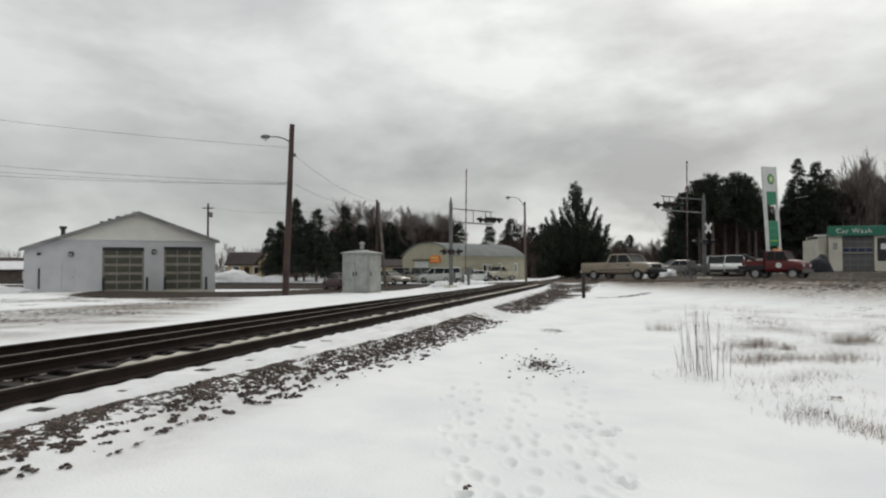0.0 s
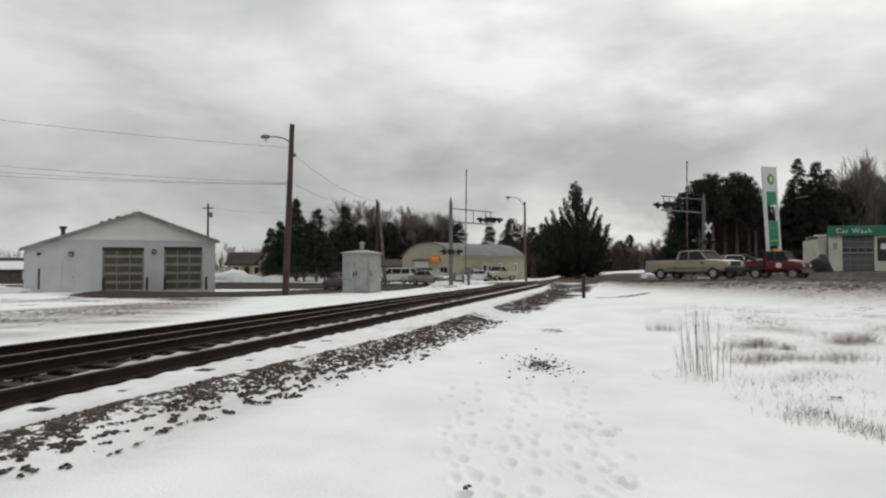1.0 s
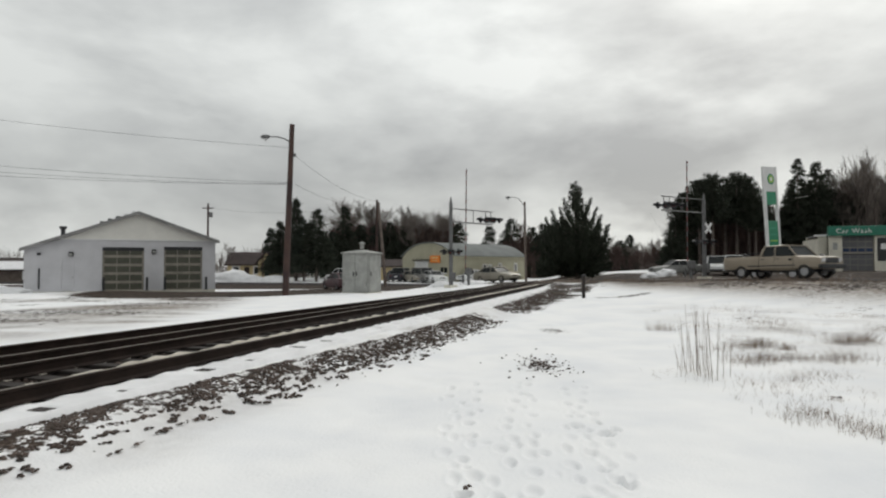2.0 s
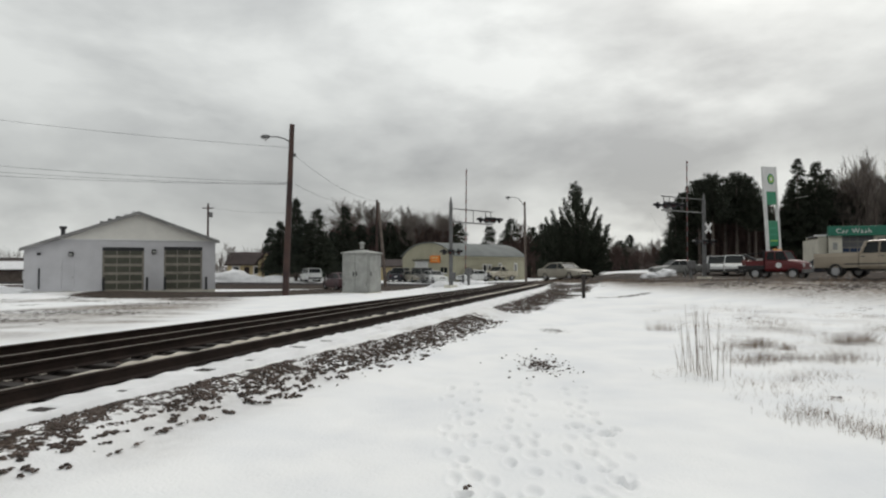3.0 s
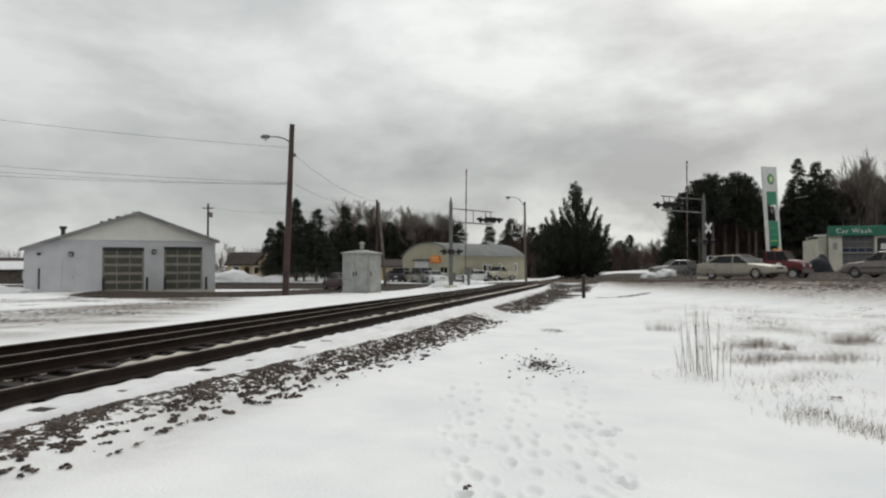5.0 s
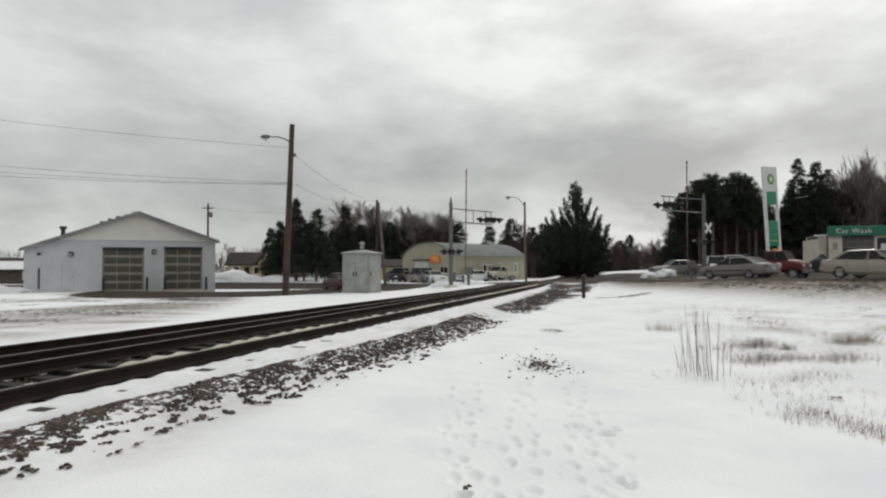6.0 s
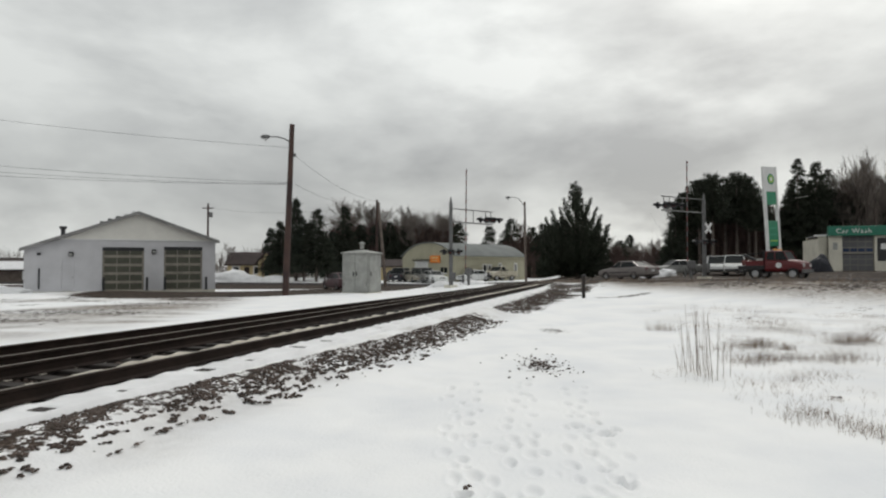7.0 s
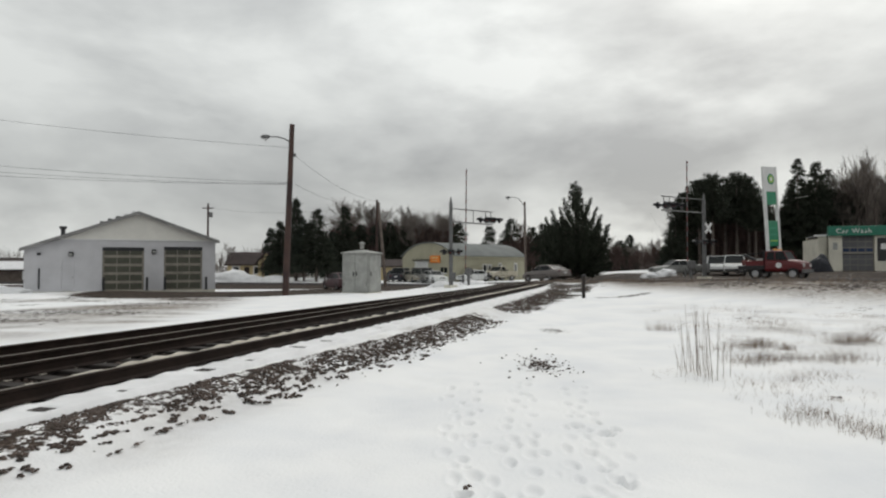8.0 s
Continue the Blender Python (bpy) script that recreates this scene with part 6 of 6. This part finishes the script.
def plant_trees():
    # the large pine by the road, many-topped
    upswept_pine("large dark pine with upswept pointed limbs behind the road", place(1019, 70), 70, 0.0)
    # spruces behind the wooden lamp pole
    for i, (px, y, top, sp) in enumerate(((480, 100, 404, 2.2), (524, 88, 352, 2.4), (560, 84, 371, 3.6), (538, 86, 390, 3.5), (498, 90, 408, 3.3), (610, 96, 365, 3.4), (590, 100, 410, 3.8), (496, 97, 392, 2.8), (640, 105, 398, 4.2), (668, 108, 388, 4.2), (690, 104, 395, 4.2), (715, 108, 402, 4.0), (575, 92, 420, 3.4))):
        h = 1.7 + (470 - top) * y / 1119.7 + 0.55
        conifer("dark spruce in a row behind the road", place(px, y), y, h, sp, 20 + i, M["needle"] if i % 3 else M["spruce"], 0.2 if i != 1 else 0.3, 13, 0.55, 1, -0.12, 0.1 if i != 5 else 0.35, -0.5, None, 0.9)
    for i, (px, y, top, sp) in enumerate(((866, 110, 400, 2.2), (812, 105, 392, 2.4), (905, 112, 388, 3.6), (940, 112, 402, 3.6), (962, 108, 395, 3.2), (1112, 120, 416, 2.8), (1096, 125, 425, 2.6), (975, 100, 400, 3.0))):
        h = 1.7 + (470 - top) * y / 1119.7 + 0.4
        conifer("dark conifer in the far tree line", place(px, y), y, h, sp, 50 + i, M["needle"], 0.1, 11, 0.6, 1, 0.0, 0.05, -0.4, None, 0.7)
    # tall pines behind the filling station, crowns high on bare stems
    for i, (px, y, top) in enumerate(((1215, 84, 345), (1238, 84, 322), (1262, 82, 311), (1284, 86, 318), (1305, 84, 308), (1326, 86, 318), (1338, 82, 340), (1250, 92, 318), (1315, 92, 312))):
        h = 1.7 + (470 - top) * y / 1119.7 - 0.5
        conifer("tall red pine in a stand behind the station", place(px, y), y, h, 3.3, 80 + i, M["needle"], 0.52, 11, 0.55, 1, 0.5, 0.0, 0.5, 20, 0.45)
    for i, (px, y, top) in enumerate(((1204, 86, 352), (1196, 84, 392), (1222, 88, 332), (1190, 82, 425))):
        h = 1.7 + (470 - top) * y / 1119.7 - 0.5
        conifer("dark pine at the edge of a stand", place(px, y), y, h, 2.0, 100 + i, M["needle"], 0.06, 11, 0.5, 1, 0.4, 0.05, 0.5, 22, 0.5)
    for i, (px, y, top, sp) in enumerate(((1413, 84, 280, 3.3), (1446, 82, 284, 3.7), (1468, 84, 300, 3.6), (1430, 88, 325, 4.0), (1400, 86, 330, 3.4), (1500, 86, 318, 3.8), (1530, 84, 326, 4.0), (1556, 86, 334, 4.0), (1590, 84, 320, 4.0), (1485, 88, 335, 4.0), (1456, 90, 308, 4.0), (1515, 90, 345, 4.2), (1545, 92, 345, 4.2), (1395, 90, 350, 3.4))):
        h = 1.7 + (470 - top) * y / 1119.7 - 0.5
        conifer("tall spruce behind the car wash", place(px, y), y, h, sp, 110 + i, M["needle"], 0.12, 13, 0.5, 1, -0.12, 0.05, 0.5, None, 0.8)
    # bare trees
    kinds = [bare_mesh(200 + k, 10, 5, 0.42, None, 0.010, 1, 7) for k in range(5)]
    kinds += [bare_mesh(240 + k, 10, 5, 0.3, None, 0.012, 1, 6) for k in range(3)]
    red = [bare_mesh(220 + k, 8, 4, 0.34, M["twig_red"], 0.012, 3, 10) for k in range(4)]
    r = random.Random(9)
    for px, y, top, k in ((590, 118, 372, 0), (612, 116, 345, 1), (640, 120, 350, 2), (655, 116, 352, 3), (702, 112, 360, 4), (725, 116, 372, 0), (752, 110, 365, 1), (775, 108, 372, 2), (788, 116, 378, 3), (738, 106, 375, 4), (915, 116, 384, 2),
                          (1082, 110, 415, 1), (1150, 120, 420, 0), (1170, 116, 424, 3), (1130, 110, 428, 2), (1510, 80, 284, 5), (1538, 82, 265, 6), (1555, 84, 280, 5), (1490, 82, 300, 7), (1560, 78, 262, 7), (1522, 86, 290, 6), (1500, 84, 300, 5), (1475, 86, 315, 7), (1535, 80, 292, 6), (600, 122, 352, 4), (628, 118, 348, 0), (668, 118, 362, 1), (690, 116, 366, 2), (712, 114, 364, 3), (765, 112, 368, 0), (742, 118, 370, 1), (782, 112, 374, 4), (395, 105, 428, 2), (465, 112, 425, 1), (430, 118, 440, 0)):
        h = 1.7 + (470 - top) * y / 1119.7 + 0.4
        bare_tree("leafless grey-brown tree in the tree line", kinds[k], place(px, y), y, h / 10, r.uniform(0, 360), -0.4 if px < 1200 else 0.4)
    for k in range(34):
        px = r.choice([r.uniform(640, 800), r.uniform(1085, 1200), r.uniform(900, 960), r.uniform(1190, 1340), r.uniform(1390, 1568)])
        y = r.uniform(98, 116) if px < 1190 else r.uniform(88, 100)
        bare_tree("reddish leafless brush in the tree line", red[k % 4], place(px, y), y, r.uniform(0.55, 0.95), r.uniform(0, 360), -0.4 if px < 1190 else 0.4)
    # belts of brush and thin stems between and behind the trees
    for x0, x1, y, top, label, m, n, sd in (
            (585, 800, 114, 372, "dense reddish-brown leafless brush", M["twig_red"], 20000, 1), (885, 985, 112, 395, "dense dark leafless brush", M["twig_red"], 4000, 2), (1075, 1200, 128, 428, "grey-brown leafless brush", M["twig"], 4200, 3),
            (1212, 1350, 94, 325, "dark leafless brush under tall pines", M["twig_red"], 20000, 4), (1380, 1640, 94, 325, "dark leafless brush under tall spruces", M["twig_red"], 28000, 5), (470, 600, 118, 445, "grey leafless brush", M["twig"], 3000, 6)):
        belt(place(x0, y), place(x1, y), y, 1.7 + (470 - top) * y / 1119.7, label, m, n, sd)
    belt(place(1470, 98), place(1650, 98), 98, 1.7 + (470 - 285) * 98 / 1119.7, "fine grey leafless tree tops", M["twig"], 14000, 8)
    belt(-260, 260, 190, 9.0, "far leafless woods along the skyline", M["twig"], 12000, 7)


def belt(x0, x1, y, top, label, material, n, seed):
    """Leafless growth: many thin leaning stems and twigs with an uneven top."""
    q = np.random.RandomState(300 + seed)
    V, F = [], []
    for k in range(n):
        x, yy = q.uniform(x0, x1), y + q.normal(0, 2.2)
        lim = top * (0.78 + 0.22 * noise.noise((x * 0.22, seed, 0.0)) + 0.14 * noise.noise((x * 0.8, seed, 4.0)))
        h0 = -0.6 if q.uniform() < 0.4 else lim * q.uniform(0.0, 0.75)
        h1 = min(h0 + lim * q.uniform(0.2, 0.8), lim * q.uniform(0.8, 1.12))
        if h1 < h0 + 0.3:
            continue
        w = q.uniform(0.02, 0.09) * (1 + y / 300)
        lean = q.normal(0, 0.22) * (h1 - h0)
        a = q.uniform(0, 3.14)
        c, s = w * math.cos(a), w * math.sin(a) * 0.6
        b = len(V)
        V += [(x - c, yy - s, h0), (x + c, yy + s, h0), (x + lean, yy, h1)]
        F.append((b, b + 1, b + 2))
    tagged(new("brush", raw_mesh("brush", V, F, material)), label, "brush", kind="stuff")


plant_trees()


def plant_weeds():
    r = np.random.RandomState(31)

    def tuft(V, F, x, y, n, h, sp, w=0.004):
        z = gz(x, y)
        for _ in range(n):
            bx, by = x + r.normal(0, sp), y + r.normal(0, sp)
            lean = r.normal(0, 0.5, 2) * h
            hh = h * r.uniform(0.4, 1.1)
            a = r.uniform(0, 6.28)
            c, s = math.cos(a) * w, math.sin(a) * w
            k = len(V)
            V.extend([(bx - c, by - s, z - 0.03), (bx + c, by + s, z - 0.03), (bx + lean[0] * 0.5 + c * 0.7, by + lean[1] * 0.5 + s * 0.7, z + hh * 0.6), (bx + lean[0] * 0.5 - c * 0.7, by + lean[1] * 0.5 - s * 0.7, z + hh * 0.6), (bx + lean[0], by + lean[1], z + hh)])
            F.extend([(k, k + 1, k + 2, k + 3), (k + 3, k + 2, k + 4)])
    V, F = [], []
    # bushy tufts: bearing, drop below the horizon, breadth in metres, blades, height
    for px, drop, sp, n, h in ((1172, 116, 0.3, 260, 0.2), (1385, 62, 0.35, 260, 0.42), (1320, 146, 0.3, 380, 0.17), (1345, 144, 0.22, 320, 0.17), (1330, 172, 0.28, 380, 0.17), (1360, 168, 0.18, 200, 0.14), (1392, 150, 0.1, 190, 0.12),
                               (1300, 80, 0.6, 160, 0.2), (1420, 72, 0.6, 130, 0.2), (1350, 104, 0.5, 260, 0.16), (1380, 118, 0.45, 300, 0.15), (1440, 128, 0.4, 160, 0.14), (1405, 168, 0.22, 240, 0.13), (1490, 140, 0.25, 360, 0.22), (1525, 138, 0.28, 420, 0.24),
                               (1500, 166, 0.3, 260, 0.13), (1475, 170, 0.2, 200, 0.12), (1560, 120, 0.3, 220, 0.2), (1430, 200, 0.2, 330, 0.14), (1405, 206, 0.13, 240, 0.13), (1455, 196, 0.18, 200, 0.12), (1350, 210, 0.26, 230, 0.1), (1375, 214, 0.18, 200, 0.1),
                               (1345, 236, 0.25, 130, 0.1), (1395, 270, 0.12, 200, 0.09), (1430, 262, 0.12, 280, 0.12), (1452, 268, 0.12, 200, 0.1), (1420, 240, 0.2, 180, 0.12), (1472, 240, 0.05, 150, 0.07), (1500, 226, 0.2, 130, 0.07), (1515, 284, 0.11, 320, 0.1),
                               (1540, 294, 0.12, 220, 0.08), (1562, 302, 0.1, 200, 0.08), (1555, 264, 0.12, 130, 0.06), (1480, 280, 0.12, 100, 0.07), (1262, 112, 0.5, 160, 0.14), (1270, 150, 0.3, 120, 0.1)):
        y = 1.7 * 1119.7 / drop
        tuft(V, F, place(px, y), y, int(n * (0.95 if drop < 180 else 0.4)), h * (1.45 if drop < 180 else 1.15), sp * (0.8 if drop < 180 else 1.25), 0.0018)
    for _ in range(180):
        y = r.uniform(9, 26)
        x = y * 0.40 + r.uniform(-0.4, 8)
        if noise.noise((x * 0.55, y * 0.4, 2.0)) > 0.0:
            tuft(V, F, x, y, r.randint(16, 48), r.uniform(0.04, 0.13), 0.25, 0.0018)
    for _ in range(2200):
        i = r.randint(len(ROAD_NP))
        p = ROAD_NP[i]
        if not (12 < p[0] < 30 and p[1] > 8):
            continue
        s = ROAD_HALF + abs(r.normal(0.5, 1.1))
        tuft(V, F, p[0] - s * 0.9 + r.uniform(-1, 1), p[1] - s * 0.42 + r.uniform(-1, 1), r.randint(8, 22), r.uniform(0.12, 0.4), 0.25, 0.007)
    tagged(new("dead_grass", raw_mesh("dead_grass", V, F, M["straw"])), "dry brown grass tufts poking through the snow", "grass", kind="stuff")
    # tall stalks
    w = thing("weed_clump", "tall dry weed stalks standing in the snow", "weeds", pose(3.88, 9.6, gz(3.88, 9.6)), "weed clumps")
    for k in range(34):
        x, y = r.normal(0.1, 0.12) if k < 26 else r.uniform(-0.12, 0.5), r.normal(0.2, 0.3)
        h = r.uniform(0.35, 1.15)
        lx, ly = r.normal(-0.03, 0.05), r.normal(0, 0.06)
        part("stalk", tube([(x, y, -0.05), (x + lx * 0.5, y + ly * 0.5, h * 0.55), (x + lx, y + ly, h)], [0.0038, 0.0032, 0.0014], 4), M["straw"], w)


plant_weeds()


# ---- what moves ----
def road_at(x, y):
    d, z = road_near(np.array([float(x)]), np.array([float(y)]))
    return float(z[0]) + 0.08


def drive(v, wheels, rows):
    """Key a vehicle along rows of t, x, y; its heading follows its way, its wheels turn with it."""
    pts = [Vector((x, y, road_at(x, y))) for _, x, y in rows]
    keyed, spin, run = [], [], 0.0
    for i, (t, x, y) in enumerate(rows):
        d = pts[min(i + 1, len(pts) - 1)] - pts[max(i - 1, 0)]
        keyed.append((t, Matrix.Translation(pts[i]) @ Matrix.Rotation(math.atan2(d.y, d.x), 4, "Z") @ Matrix.Rotation(-math.atan2(d.z, d.to_2d().length), 4, "Y")))
        if i:
            run += (pts[i] - pts[i - 1]).length
        spin.append((t, run))
    walk(v, keyed)
    for w, x, y, rad in wheels:
        out = []
        for (t0, s0), (t1, s1) in zip(spin, spin[1:]):
            n = max(1, int(math.ceil((s1 - s0) / rad / radians(70))))
            for k in range(n):
                q = k / n
                out.append((t0 + (t1 - t0) * q, Matrix.Translation((x, y, rad)) @ Matrix.Rotation((s0 + (s1 - s0) * q) / rad, 4, "Y")))
        out.append((spin[-1][0], Matrix.Translation((x, y, rad)) @ Matrix.Rotation(spin[-1][1] / rad, 4, "Y")))
        walk(w, out)


def motions():
    drive(PICK, PICK_W, PICK_ROWS)
    drive(EAST, EAST_W, EAST_ROWS)
    drive(WEST, WEST_W, WEST_ROWS)
    drive(SUV, SUV_W, SUV_ROWS)


PICK_ROWS = [(0, 13.3, 47.0), (0.3, 14.35, 45.5), (0.6, 15.3, 44.0), (0.9, 16.3, 42.4), (1.2, 17.2, 41.0), (1.5, 18.1, 39.3), (2.2, 20.0, 35.4), (2.8, 21.4, 32.2), (3.5, 22.8, 28.8), (4.5, 24.3, 23.6), (6, 26.4, 15), (8, 29, 2)]
EAST_ROWS = [(0, -5.8, 68.8), (0.5, -4.2, 67.4), (1.0, -1.3, 65.4), (1.5, 2.1, 62.2), (2.0, 5.0, 58.9), (2.8, 9.1, 53.4), (3.2, 10.8, 50.4), (3.6, 12.6, 47.2), (4.2, 14.9, 43.0), (4.5, 16.0, 41.0), (5.2, 18.7, 37.0), (5.8, 21.0, 33.0), (6.0, 21.7, 31.6), (6.3, 22.6, 29.5), (7, 24.3, 24.8), (8, 26, 18)]
WEST_ROWS = [(0, 35, -13), (2, 30.6, 6), (4, 27.3, 24.8), (5.0, 24.2, 34.0), (5.8, 20.85, 40.9), (6.0, 19.82, 42.6), (6.3, 18.2, 45.3), (6.6, 16.85, 47.4), (7.0, 14.8, 50.7), (7.4, 12.8, 54.0), (7.7, 11.2, 56.2), (8.0, 9.57, 58.7)]
SUV_ROWS = [(0, -0.4, 70), (0.5, -1.95, 71), (1.0, -5.4, 72.5), (1.5, -8.9, 74), (2.2, -12.8, 76), (2.8, -15.7, 79.5), (3.0, -17.2, 82), (3.3, -19.9, 88), (3.6, -22.8, 96), (4.5, -28.5, 116), (6.0, -35, 142), (8, -42, 170)]

motions()
